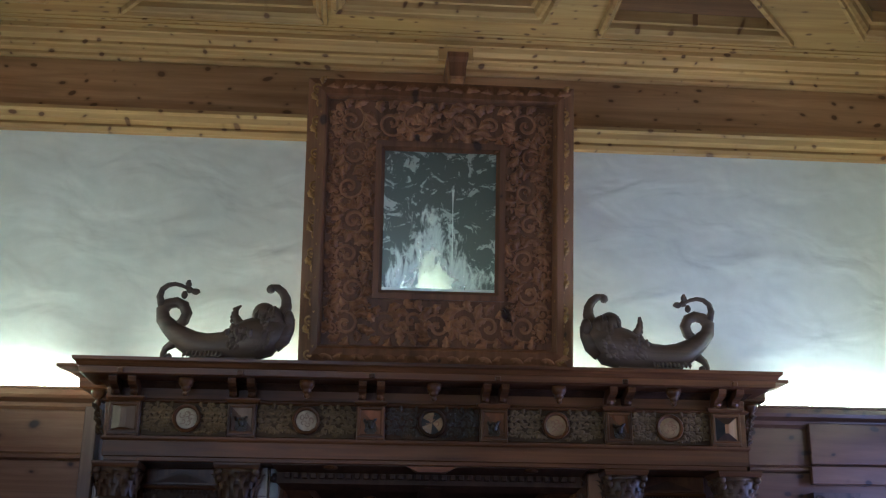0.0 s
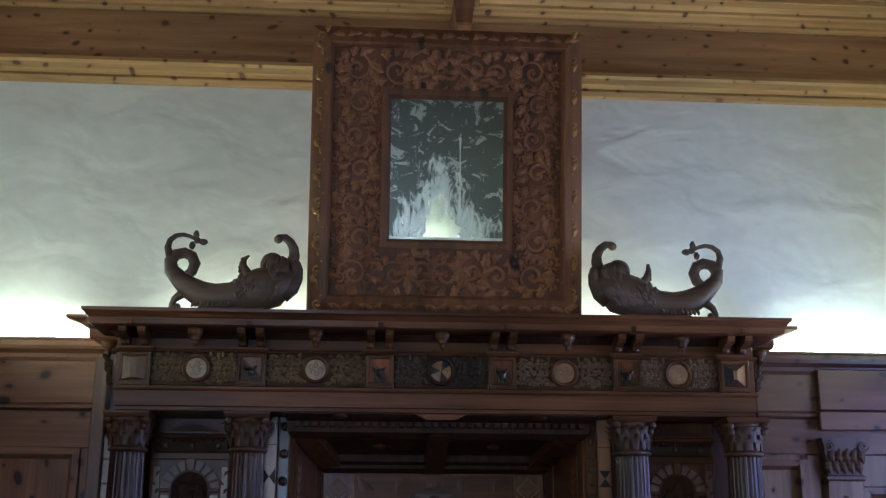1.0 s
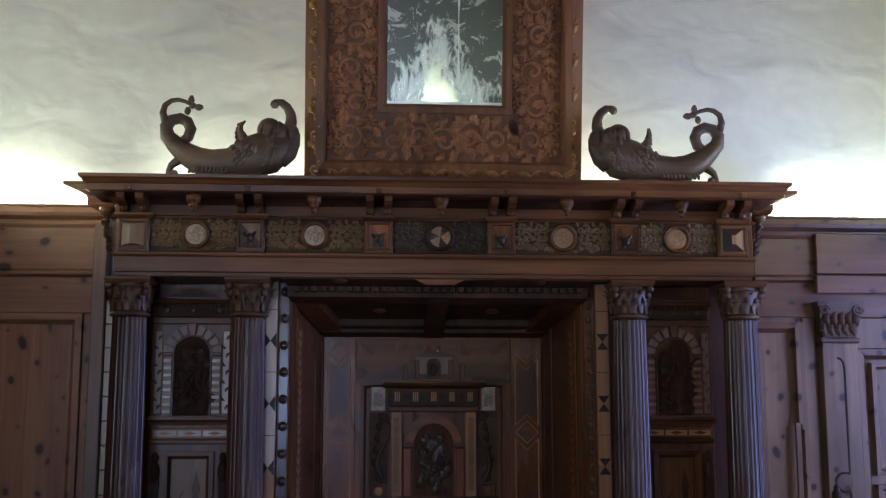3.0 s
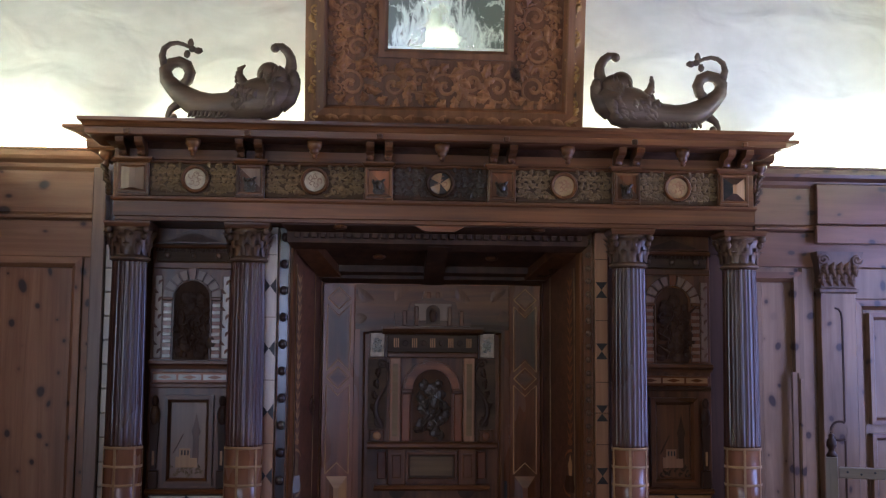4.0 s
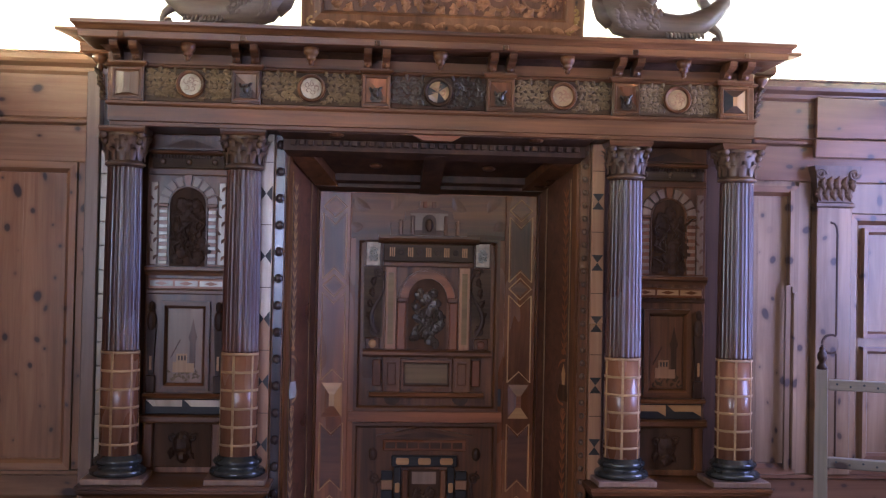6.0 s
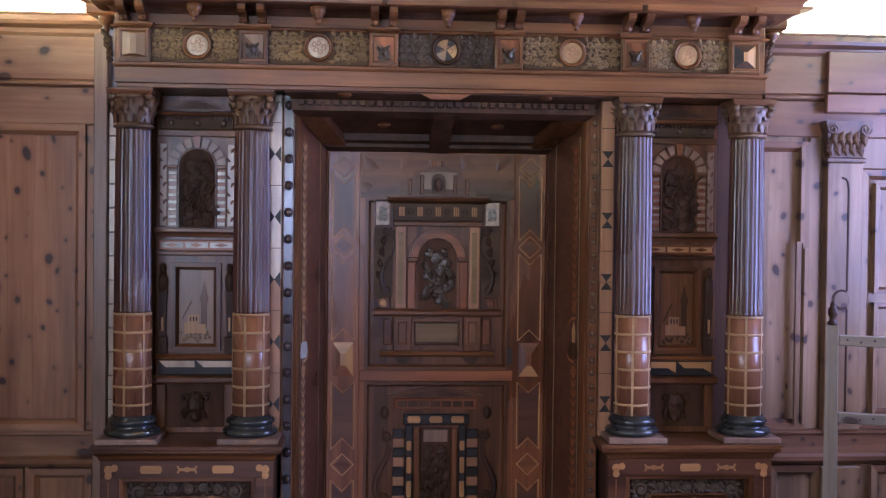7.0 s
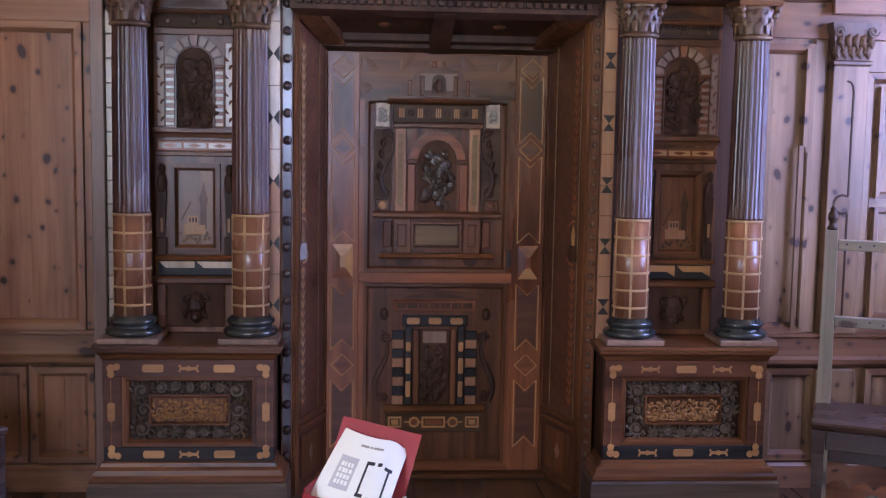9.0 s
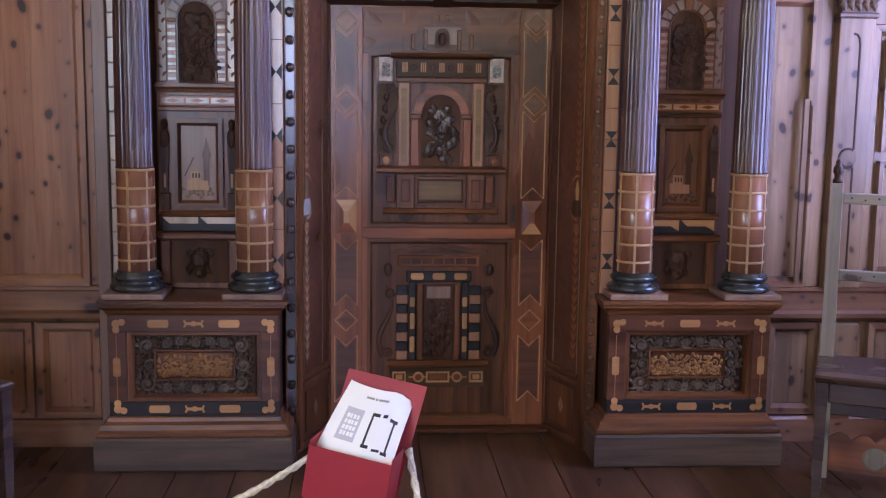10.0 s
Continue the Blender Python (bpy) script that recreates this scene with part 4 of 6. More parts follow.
    # shelf bands
    part("ledge", run_x(bmesh.new(), cx - 0.175, cx + 0.175, [(y, 1.565), (y - 0.016, 1.565), (y - 0.02, 1.58), (y - 0.034, 1.588), (y - 0.034, 1.602), (y, 1.604)]), WAL_X, a)
    B("band", RED_X, (cx - 0.16, cx + 0.16, y - 0.012, y, 1.507, 1.552))
    for k in range(3):
        x = cx - 0.105 + 0.105 * k
        part("band_inlay", boxed(x - 0.048, x + 0.048, y - 0.015, y - 0.0125, 1.519, 1.542), PALE if s < 0 else MAPLE_X, a)
        part("band_gem", prism(bmesh.new(), [(x - 0.03, 1.5305), (x, 1.522), (x + 0.03, 1.5305), (x, 1.539)], y - 0.0165, y - 0.0152), RED_X, a)
    B("band_rail", WAL_X, (cx - 0.17, cx + 0.17, y - 0.022, y, 1.485, 1.505))
    # the framed view
    za, zb = 1.075, 1.455
    frame_of("view_frame", a, cx - 0.105, cx + 0.105, za, zb, 0.03, y, y - 0.026, WAL_X, WAL_Z)
    B("view_panel", VIEW if s < 0 else WAL_Z, (cx - 0.074, cx + 0.074, y - 0.006, y, za + 0.031, zb - 0.031))
    rng = random.Random(30 + s)
    yy = y - 0.0065
    tower = [(cx + 0.02, 1.17), (cx + 0.045, 1.17), (cx + 0.045, 1.28), (cx + 0.052, 1.30), (cx + 0.044, 1.325), (cx + 0.033, 1.38), (cx + 0.022, 1.325), (cx + 0.014, 1.30), (cx + 0.02, 1.28)]
    VD, VM = (DARK, WAL_Z) if s < 0 else (EBONY, DARK)
    part("view_tower", prism(bmesh.new(), tower, yy, yy - 0.002), VM, a)
    part("view_house", prism(bmesh.new(), [(cx - 0.05, 1.15), (cx + 0.04, 1.15), (cx + 0.04, 1.19), (cx + 0.01, 1.19), (cx + 0.01, 1.23), (cx - 0.035, 1.23), (cx - 0.035, 1.195), (cx - 0.05, 1.195)], yy - 0.0003, yy - 0.0026), MAPLE if s < 0 else ORANGE, a)
    for k in range(3):
        B("view_window", VD, (cx - 0.028 + 0.013 * k, cx - 0.021 + 0.013 * k, yy - 0.0034, yy - 0.0027, 1.202, 1.222), bev=0.0002)
    bm = bmesh.new()
    for k in range(26):
        leaf(bm, cx + rng.uniform(-0.06, 0.06), 1.108 + rng.uniform(0, 0.045), yy - 0.0005, 0.02, 0.009, rng.uniform(0.4, 2.7), 0.002)
    part("view_meadow", bm, ARAB if s < 0 else OLIVE, a)
    tube_bm = tube(bmesh.new(), [(cx - 0.06, yy, 1.21), (cx - 0.02, yy, 1.29)], [0.003, 0.003], 5, 0.4)
    part("view_spear", tube_bm, VM, a)
    for e in (-1, 1):
        # tapered herm figures beside the view
        x = cx + e * 0.142
        bm = bmesh.new()
        prism(bm, [(x - 0.010, 1.14), (x + 0.010, 1.14), (x + 0.019, 1.34), (x - 0.019, 1.34)], y - 0.02, y)
        blob(bm, x, y - 0.014, 1.37, 0.022, 0.018, 0.045, 10, 7)
        blob(bm, x, y - 0.016, 1.43, 0.015, 0.015, 0.024, 9, 6)
        part("herm", bm, DARK, a)
        B("herm_foot", DARK, (x - 0.02, x + 0.02, y - 0.022, y, 1.06, 1.138))
        B("herm_inlay", MAPLE, (x - 0.005, x + 0.005, y - 0.0215, y - 0.0202, 1.16, 1.22), bev=0.0004)
    part("ledge", run_x(bmesh.new(), cx - 0.172, cx + 0.172, [(y, 1.04), (y - 0.03, 1.04), (y - 0.036, 1.05), (y - 0.024, 1.06), (y, 1.062)]), WAL_X, a)
    # band of light and dark parallelograms, a shelf and a small niche
    B("band", EBONY, (cx - 0.16, cx + 0.16, y - 0.022, y, 0.972, 1.037))
    for e, k in ((-1, -1), (1, 1)):
        xm = cx + (-0.156 if e < 0 else 0.004)
        part("chevron_inlay", prism(bmesh.new(), [(xm, 1.034), (xm + 0.152, 1.034), (xm + 0.152, 0.985 if s > 0 else 1.006), (xm + 0.115, 1.006), (xm + 0.03, 1.006)], y - 0.0245, y - 0.0222), MAPLE_X if s > 0 else PALE, a)
    part("shelf", run_x(bmesh.new(), cx - 0.178, cx + 0.178, [(y, 0.935), (y - 0.03, 0.935), (y - 0.045, 0.945), (y - 0.045, 0.962), (y - 0.03, 0.970), (y, 0.971)]), WAL_X, a)
    for e in (-1, 1):
        B("small_pier", WAL_Z, (cx + e * 0.125, cx + e * 0.165, y - 0.03, y, 0.745, 0.934))
    B("small_niche", NICHE, (cx - 0.12, cx + 0.12, y - 0.006, y, 0.745, 0.934))
    bm = bmesh.new()
    rng = random.Random(50 + s)
    blob(bm, cx, y - 0.016, 0.85, 0.04, 0.026, 0.05, 12, 8, 0.12, rng)
    blob(bm, cx, y - 0.018, 0.795, 0.026, 0.026, 0.03, 10, 7, 0.1, rng)
    for e in (-1, 1):
        spiral(bm, cx + e * 0.042, 0.875, y - 0.016, 0.022, 0.006, 0.5, e * 1.3, 0.005, 0.008, 14)
        leaf(bm, cx + e * 0.05, 0.78, y - 0.012, 0.06, 0.03, math.pi / 2 + e * 0.4, 0.01, 1)
    part("mask_carving", bm, DARK, a, "dark carved grotesque boss")
    # inlaid strip and beaded moulding beside the doorway
    xa, xb = s * 0.683, s * 0.742
    B("strip_block", PALE if s < 0 else ORANGE, (xa, xb, -0.196, -0.0735, 1.3905, 2.172))
    B("strip_block", ORANGE, (xa, xb, -0.196, -0.0735, 0.7185, 1.39))
    for k in range(5):
        z = 0.86 + 0.265 * k
        bm = bmesh.new()
        h, w = 0.034, abs(xb - xa) / 2 - 0.004
        xm = (xa + xb) / 2
        for e in (-1, 1):
            if s < 0:
                prism(bm, [(xm + e * w, z - h), (xm + e * w, z + h), (xm, z)] if e > 0 else [(xm - w, z - h), (xm - w, z + h), (xm, z)], -0.1975, -0.1962)
            else:
                prism(bm, [(xm - w, z + e * h), (xm + w, z + e * h), (xm, z)], -0.1975, -0.1962)
        part("bowtie_inlay", bm, EBONY, a)
        part("strip_joint", boxed(xa + s * 0.002, xb - s * 0.002, -0.1975, -0.1963, z + 0.131, z + 0.134, bev=0.0003), DARK, a)
    ba, bb = s * 0.630, s * 0.680
    B("bead_strip", BEAD if s < 0 else WAL_Z, (ba, bb, -0.188, -0.0735, 0.002, 2.172))
    for e in (ba + s * 0.004, bb - s * 0.004):
        B("fillet", WAL_Z, (e - 0.003, e + 0.003, -0.196, -0.1885, 0.002, 2.172))
    me = None
    n, r = (19, 1.0) if s < 0 else (37, 0.62)
    for k in range(n):
        z = 0.085 + 0.1135 * 18 / (n - 1) * k
        if me is None:
            ob = part("bead", blob(bmesh.new(), 0, 0, 0, 0.0185 * r, 0.017 * r, 0.021 * r, 12, 8), BEAD if s < 0 else CAPITAL, a, smooth=True)
            me = ob.data
        else:
            ob = new("bead", me)
            ob.parent = a
        ob.location = ((ba + bb) / 2, -0.192, z)


def entablature():
    e = thing("entablature", 0, 0, 0, "dark walnut entablature with inlaid frieze, roundels and bracketed cornice", "entablature")
    XA = 1.36
    part("architrave", stack(bmesh.new(), -XA + 0.02, XA - 0.02, -0.32, -0.004, [(0.0, 2.1745), (0.003, 2.178), (0.003, 2.192), (0.010, 2.196), (0.0105, 2.256), (0.018, 2.262), (0.02, 2.267), (0.02, 2.275)]), WAL_X, e)
    part("frieze_core", boxed(-XA, XA, -0.30, -0.004, 2.2755, 2.505), WAL_X, e)
    blocks = [-1.275, -0.795, -0.26, 0.26, 0.795, 1.262]
    meds = [-1.022, -0.528, 0.0, 0.528, 1.02]
    for i, x in enumerate(blocks):
        w = 0.066 if abs(x) > 1 else 0.06
        part("frieze_block", boxed(x - w, x + w, -0.332, -0.3005, 2.276, 2.418), WAL_Z, e)
        part("block_cap", stack(bmesh.new(), x - w, x + w, -0.332, -0.3005, [(0.0, 2.4185), (0.006, 2.424), (0.012, 2.432), (0.012, 2.44)]), WAL_X, e)
        frame_of("block_frame", e, x - w + 0.006, x + w - 0.006, 2.288, 2.412, 0.013, -0.332, -0.340, WAL_X, WAL_Z)
        # a facetted stud or a small carved boss
        a, b, zl, zh = x - w + 0.019, x + w - 0.019, 2.301, 2.40
        if i in (0, 5):
            # a raised panel with bevelled cheeks
            c, d = (x - 0.012, x + 0.012) if i == 0 else (x - 0.008, x + 0.008)
            rim = [(a, zl), (b, zl), (b, zh), (a, zh)]
            k = 0.008 if i == 0 else 0.03
            tip = [(c, zl + k), (d, zl + k), (d, zh - k), (c, zh - k)]
            for k, mat in enumerate((WAL_X, DULL, WAL_X, VIEW) if i == 0 else (DARK, MAPLE, DARK, EBONY)):
                bm = bmesh.new()
                u, v = (k + 1) % 4, k
                bm.faces.new([bm.verts.new(q) for q in ((*rim[v], -0.333), (*rim[u], -0.333), (*tip[u], -0.342), (*tip[v], -0.342))])
                for q in bm.verts:
                    q.co = (q.co.x, q.co.z, q.co.y)
                part("facet", bm, mat, e)
            part("facet", prism(bmesh.new(), tip, -0.342, -0.340), VIEW if i == 0 else MAPLE, e)
        else:
            part("panel_inlay", boxed(a, b, -0.3335, -0.3322, zl, zh, bev=0.0004), WAL_Z, e)
            part("split_inlay", prism(bmesh.new(), [(a, zh), (b, zh), (b, zl + 0.02)], -0.3348, -0.3337), DULL if i == 1 else RED_Z, e)
            rng = random.Random(60 + i)
            bm = bmesh.new()
            prism(bm, [(x - 0.019, zl), (x + 0.019, zl), (x + 0.024, zl + 0.04), (x + 0.012, zl + 0.058), (x - 0.012, zl + 0.058), (x - 0.024, zl + 0.04)], -0.335, -0.339)
            blob(bm, x, -0.341, zl + 0.036, 0.014, 0.013, 0.018, 10, 7, 0.1, rng)
            for g in (-1, 1):
                spiral(bm, x + g * 0.016, zl + 0.014, -0.34, 0.01, 0.003, 1.0, g * 1.3, 0.003, 0.005, 12)
                leaf(bm, x + g * 0.01, zl + 0.04, -0.338, 0.03, 0.014, math.pi / 2 - g * 0.6, 0.007, 1)
            part("boss", bm, CARVED, e, "small dark carved boss")
        for d in (-0.038, 0.038):
            bm = bmesh.new()
            run_x(bm, x + d - 0.016, x + d + 0.016, [(-0.3005, 2.441), (-0.345, 2.441), (-0.362, 2.447), (-0.366, 2.46), (-0.385, 2.468), (-0.415, 2.474), (-0.43, 2.484), (-0.435, 2.497), (-0.435, 2.5045), (-0.3005, 2.5045)])
            blob(bm, x + d, -0.352, 2.452, 0.0172, 0.016, 0.014, 8, 6)
            part("bracket", bm, WAL_Z, e)
        part("bracket_tie", boxed(x - 0.012, x + 0.012, -0.487, -0.474, 2.505, 2.528), WAL_Z, e)
    bounds = [(-1.205, -0.858), (-0.732, -0.323), (-0.197, 0.197), (0.323, 0.732), (0.858, 1.193)]
    rng = random.Random(3)
    for i, ((a, b), m) in enumerate(zip(bounds, meds)):
        part("frieze_panel", boxed(a, b, -0.309, -0.3006, 2.282, 2.418), OLIVE if i != 2 else DARK, e, "olive burl panel with light arabesque inlay")
        # arabesque: mirrored scrolls either side of the roundel
        AM = CARVED if i == 2 else ARAB
        for g in (-1, 1):
            h = (b - m if g > 0 else m - a) - 0.06
            for cz in (2.312, 2.39):
                up = 1 if cz > 2.35 else -1
                for k in range(4):
                    bm = bmesh.new()
                    x = m + g * (0.058 + h * (0.14 + 0.245 * k))
                    tw = g * up * (1 if k % 2 else -1)
                    zz = cz - up * (0.012 if k % 2 else 0.0)
                    spiral(bm, x, zz, -0.3095, 0.021, 0.004, (0.5 if g > 0 else math.pi - 0.5) * up, tw * 1.2, 0.004, 0.0065, 14, 0.4, 5)
                    for q in range(5):
                        aa = q * 1.27 * tw + (0 if g > 0 else math.pi)
                        leaf(bm, x + 0.016 * math.cos(aa), zz + up * 0.016 * math.sin(aa), -0.3092, 0.03, 0.017, aa + 0.8 * tw, 0.004, 1)
                    part("arabesque", bm, AM, e, "dull light arabesque inlay")
            bm = bmesh.new()
            tube(bm, [(m + g * (0.062 + h * f / 6), -0.3095, 2.352 + 0.008 * math.sin(f * 2.1)) for f in range(7)], [0.0045] * 7, 5, 0.4)
            for f in range(5):
                blob(bm, m + g * (0.075 + h * f / 5), -0.31, 2.352, 0.009, 0.003, 0.012, 8, 5)
            part("arabesque", bm, AM, e, "dull light arabesque inlay")
        r = 0.062 if i == 2 else 0.06
        part("roundel_ring", disc_y(bmesh.new(), m, 2.354, [(r, -0.3095), (r, -0.318), (r * 0.93, -0.326), (r * 0.82, -0.324), (r * 0.74, -0.318), (r * 0.72, -0.312)]), DARK if i == 2 else WAL_Z, e)
        part("roundel", disc_y(bmesh.new(), m, 2.354, [(r * 0.715, -0.3095), (r * 0.715, -0.316), (r * 0.5, -0.3185)]), (IVORY if i < 2 else STONE), e, "pale ivory roundel" if i < 2 else "veined yellow marble roundel")
        bm = bmesh.new()
        for k in range(7 if i != 2 else 3):
            a0 = rng.uniform(0, 6.28)
            spiral(bm, m + r * 0.3 * math.cos(k * 1.3), 2.354 + r * 0.3 * math.sin(k * 1.3), -0.3185, r * 0.25, r * 0.06, a0, 0.8, 0.0018, 0.003, 8, 0.5, 5)
        part("roundel_relief", bm, DULL if i < 2 else ORANGE, e)
        if i == 2:
            for a0 in (0.6, 2.7, 4.6):
                part("roundel_sector", prism(bmesh.new(), [(m, 2.354)] + [(m + r * 0.74 * math.cos(a0 + t * 0.2), 2.354 + r * 0.74 * math.sin(a0 + t * 0.2)) for t in range(5)], -0.319, -0.3176), EBONY, e)
        # turned pendants between the brackets
        bm = bmesh.new()
        lathe(bm, [(0.004, 2.432), (0.010, 2.436), (0.012, 2.444), (0.008, 2.45), (0.016, 2.454), (0.021, 2.462), (0.018, 2.468), (0.026, 2.474), (0.031, 2.486), (0.031, 2.5045)], m, -0.40, 18)
        part("pendant", bm, WAL_Z, e, "turned drop pendant", smooth=True)
    part("frieze_moulding", stack(bmesh.new(), -XA, XA, -0.30, -0.20, [(0.002, 2.4185), (0.012, 2.424), (0.014, 2.430), (0.006, 2.4365)]), WAL_X, e)
    part("cornice", stack(bmesh.new(), -XA + 0.027, XA - 0.027, -0.355, -0.20, [(0.098, 2.5055), (0.11, 2.51), (0.112, 2.535), (0.118, 2.538), (0.126, 2.552), (0.136, 2.559), (0.138, 2.572)]), WAL_X, e)
    part("cornice_bed", stack(bmesh.new(), -XA, XA, -0.30, -0.20, [(0.0, 2.48), (0.012, 2.492), (0.03, 2.5045)]), DARK, e)
    # the cornice's return along the wall, with gaps at the ledge
    for s in (-1, 1):
        a, b = sorted((s * 1.30, s * 1.545))
        part("cornice_return", stack(bmesh.new(), a, b, -0.18, -0.11, [(-0.12, 2.45), (-0.09, 2.475), (-0.04, 2.5), (-0.03, 2.51), (-0.03, 2.545), (0.0, 2.56), (0.03, 2.57), (0.052, 2.578), (0.052, 2.592)], True), WAL_X, e)
        lat = lathe(bmesh.new(), [(0.004, 2.40), (0.012, 2.405), (0.016, 2.42), (0.01, 2.43), (0.022, 2.44), (0.03, 2.455), (0.03, 2.4695)], s * 1.40, -0.27, 16)
        part("pendant", lat, WAL_Z, e, smooth=True)
        for k in range(7):
            part("side_leaf", leaf(bmesh.new(), s * (1.362 + 0.004 * k), 2.285 + 0.018 * k, -0.29, 0.04, 0.02, math.pi / 2 - s * (0.9 - 0.2 * (k % 3)), 0.008, 1), OLIVE, e)


for s in (-1, 1):
    pedestal(s)
    aedicule(s)
    for x in COL_X:
        column(s * x + (0.014 if s > 0 else 0.004), s)
entablature()

# ---- the doorway ----
YD = 0.14


def doorway():
    j = thing("door_surround", 0, 0, 0, "splayed dark red veneered door jambs with floral inlay and a coffered walnut soffit", "door surround", kind="structure")
    for s in (-1, 1):
        # splayed jamb, from the beaded strip back to the door
        o = [(s * 0.629, -0.19), (s * 0.502, YD + 0.02), (s * 0.66, YD + 0.02), (s * 0.66, -0.10), (s * 0.632, -0.10)]
        bm = bmesh.new()
        lo = [bm.verts.new((x, y, 0.0)) for x, y in o]
        hi = [bm.verts.new((x, y, 2.172)) for x, y in o]
        for i in range(5):
            bm.faces.new((lo[i], lo[(i + 1) % 5], hi[(i + 1) % 5], hi[i]))
        bm.faces.new(lo[::-1])
        bm.faces.new(hi)
        part("jamb", bm, MAROON, j)
        u = Vector((s * 0.502 - s * 0.629, YD + 0.21, 0))
        ln = u.length
        u /= ln
        nrm = Vector((-s * abs(u.y), -abs(u.x), 0)).normalized()

        def on_jamb(f, z, out=0.0):
            p = Vector((s * 0.629, -0.19, z)) + u * (ln * f) + nrm * out
            return p

        def strip(name, f0, f1, z0, z1, out, mat):
            bm = bmesh.new()
            a = [bm.verts.new(on_jamb(f, z, 0.0005)) for f, z in ((f0, z0), (f1, z0), (f1, z1), (f0, z1))]
            b = [bm.verts.new(on_jamb(f, z, out)) for f, z in ((f0, z0), (f1, z0), (f1, z1), (f0, z1))]
            bm.faces.new(b)
            for i in range(4):
                bm.faces.new((a[i], a[(i + 1) % 4], b[(i + 1) % 4], b[i]))
            part(name, bm, mat, j)
        strip("edge_strip", 0.0, 0.09, 0.02, 2.11, 0.012, WAL_Z)
        strip("field", 0.22, 0.70, 0.33, 2.02, 0.002, MAROON)
        for f in (0.17, 0.74):
            strip("stringing", f, f + 0.014, 0.33, 2.02, 0.003, INLAY)
        strip("edge_strip", 0.93, 1.0, 0.02, 1.98, 0.01, WAL_Z)
        for z in (0.325, 0.29, 0.02):
            strip("rail", 0.10, 0.92, z, z + 0.02, 0.012, WAL_X)
        strip("foot_panel", 0.22, 0.80, 0.07, 0.26, 0.006, WAL_Z)
        # floral inlay near the outer edge: a stem with paired leaves, and a vase between scrolls
        fc = 0.27
        petal = lambda bm, *pts: bm.faces.new([bm.verts.new(on_jamb(fc + f, z, o)) for f, z, o in pts])
        FL = DRUM_LINE if s < 0 else FLORA
        for z0, z1 in ((0.40, 1.0), (1.27, 1.98)):
            bm = bmesh.new()
            n = round((z1 - z0) / 0.042)
            for i in range(n):
                z = z0 + (z1 - z0) * i / n
                for g in (-1, 1):
                    petal(bm, (0, z, 0.0032), (g * 0.036, z + 0.012, 0.0032), (g * 0.07, z + 0.04, 0.0032), (g * 0.016, z + 0.024, 0.0032))
            petal(bm, (-0.006, z0, 0.003), (0.006, z0, 0.003), (0.006, z1, 0.003), (-0.006, z1, 0.003))
            part("floral_inlay", bm, FL, j)
        for z in (1.0, 1.26):
            bm = bmesh.new()
            for t in range(7):
                t0, t1 = 0.9 * t, 0.9 * t + 0.6
                petal(bm, (0, z, 0.0036), (0.06 * math.cos(t0), z + 0.014 * math.sin(t0), 0.0036), (0.06 * math.cos(t1), z + 0.014 * math.sin(t1), 0.0036))
            part("flower_inlay", bm, MAPLE if s < 0 else FL, j)
        for g, zc in ((1, 1.225), (-1, 1.03)):
            bm = bmesh.new()
            arc = [(0.16 * math.cos(t * 0.16), zc - g * 0.045 + g * 0.045 * math.sin(t * 0.16)) for t in range(11)]
            arc = [(f - 0.16 * (0.2 if g > 0 else 0.0), z) for f, z in arc]
            for p, q in zip(arc, arc[1:]):
                petal(bm, (p[0], p[1] - 0.006, 0.003), (q[0], q[1] - 0.006, 0.003), (q[0], q[1] + 0.006, 0.003), (p[0], p[1] + 0.006, 0.003))
            part("scroll_inlay", bm, FL, j)
        bm = bmesh.new()
        petal(bm, (-0.09, 1.045, 0.0034), (0.09, 1.045, 0.0034), (0.13, 1.07, 0.0034), (0.09, 1.115, 0.0034), (-0.06, 1.115, 0.0034), (-0.1, 1.07, 0.0034))
        part("vase_inlay", bm, GREYINK if s < 0 else DARK, j)
        bm = bmesh.new()
        petal(bm, (-0.03, 1.117, 0.0034), (0.03, 1.117, 0.0034), (0.045, 1.165, 0.0034), (0.0, 1.21, 0.0034), (-0.045, 1.165, 0.0034))
        part("vase_inlay", bm, INLAY if s < 0 else MAPLE, j)
        bm = bmesh.new()
        bm.faces.new([bm.verts.new(on_jamb(0.5 + f, z, 0.0068)) for f, z in ((-0.07, 0.165), (0, 0.125), (0.07, 0.165), (0, 0.205))])
        part("foot_inlay", bm, INLAY if s < 0 else ORANGE, j)
    # sloping coffered soffit: slope from the architrave down to the door
    z_at = lambda y: 2.125 + (y + 0.30) * (1.962 - 2.125) / (YD + 0.30)
    hw = lambda y: 0.66 + (y + 0.30) * (0.50 - 0.66) / (YD + 0.30)

    def slab(name, f, y0, y1, zo, th, mat):
        """f gives the two x edges at y."""
        bm = bmesh.new()
        q = []
        for y in (y0, y1):
            a, b = f(y)
            for z in (z_at(y) + zo, z_at(y) + zo + th):
                q += [bm.verts.new((a, y, z)), bm.verts.new((b, y, z))]
        for i in ((0, 1, 3, 2), (4, 5, 7, 6), (0, 1, 5, 4), (2, 3, 7, 6), (0, 2, 6, 4), (1, 3, 7, 5)):
            bm.faces.new([q[k] for k in i])
        part(name, bm, mat, j)
    slab("soffit_panel", lambda y: (-hw(y), hw(y)), -0.31, YD + 0.02, 0.042, 0.02, DARK)
    slab("soffit_beam", lambda y: (-0.045, 0.045), -0.23, YD + 0.02, -0.006, 0.047, DARK)
    slab("soffit_beam", lambda y: (-hw(y), -hw(y) + 0.10), -0.23, YD + 0.02, 0.0, 0.041, WAL_Z)
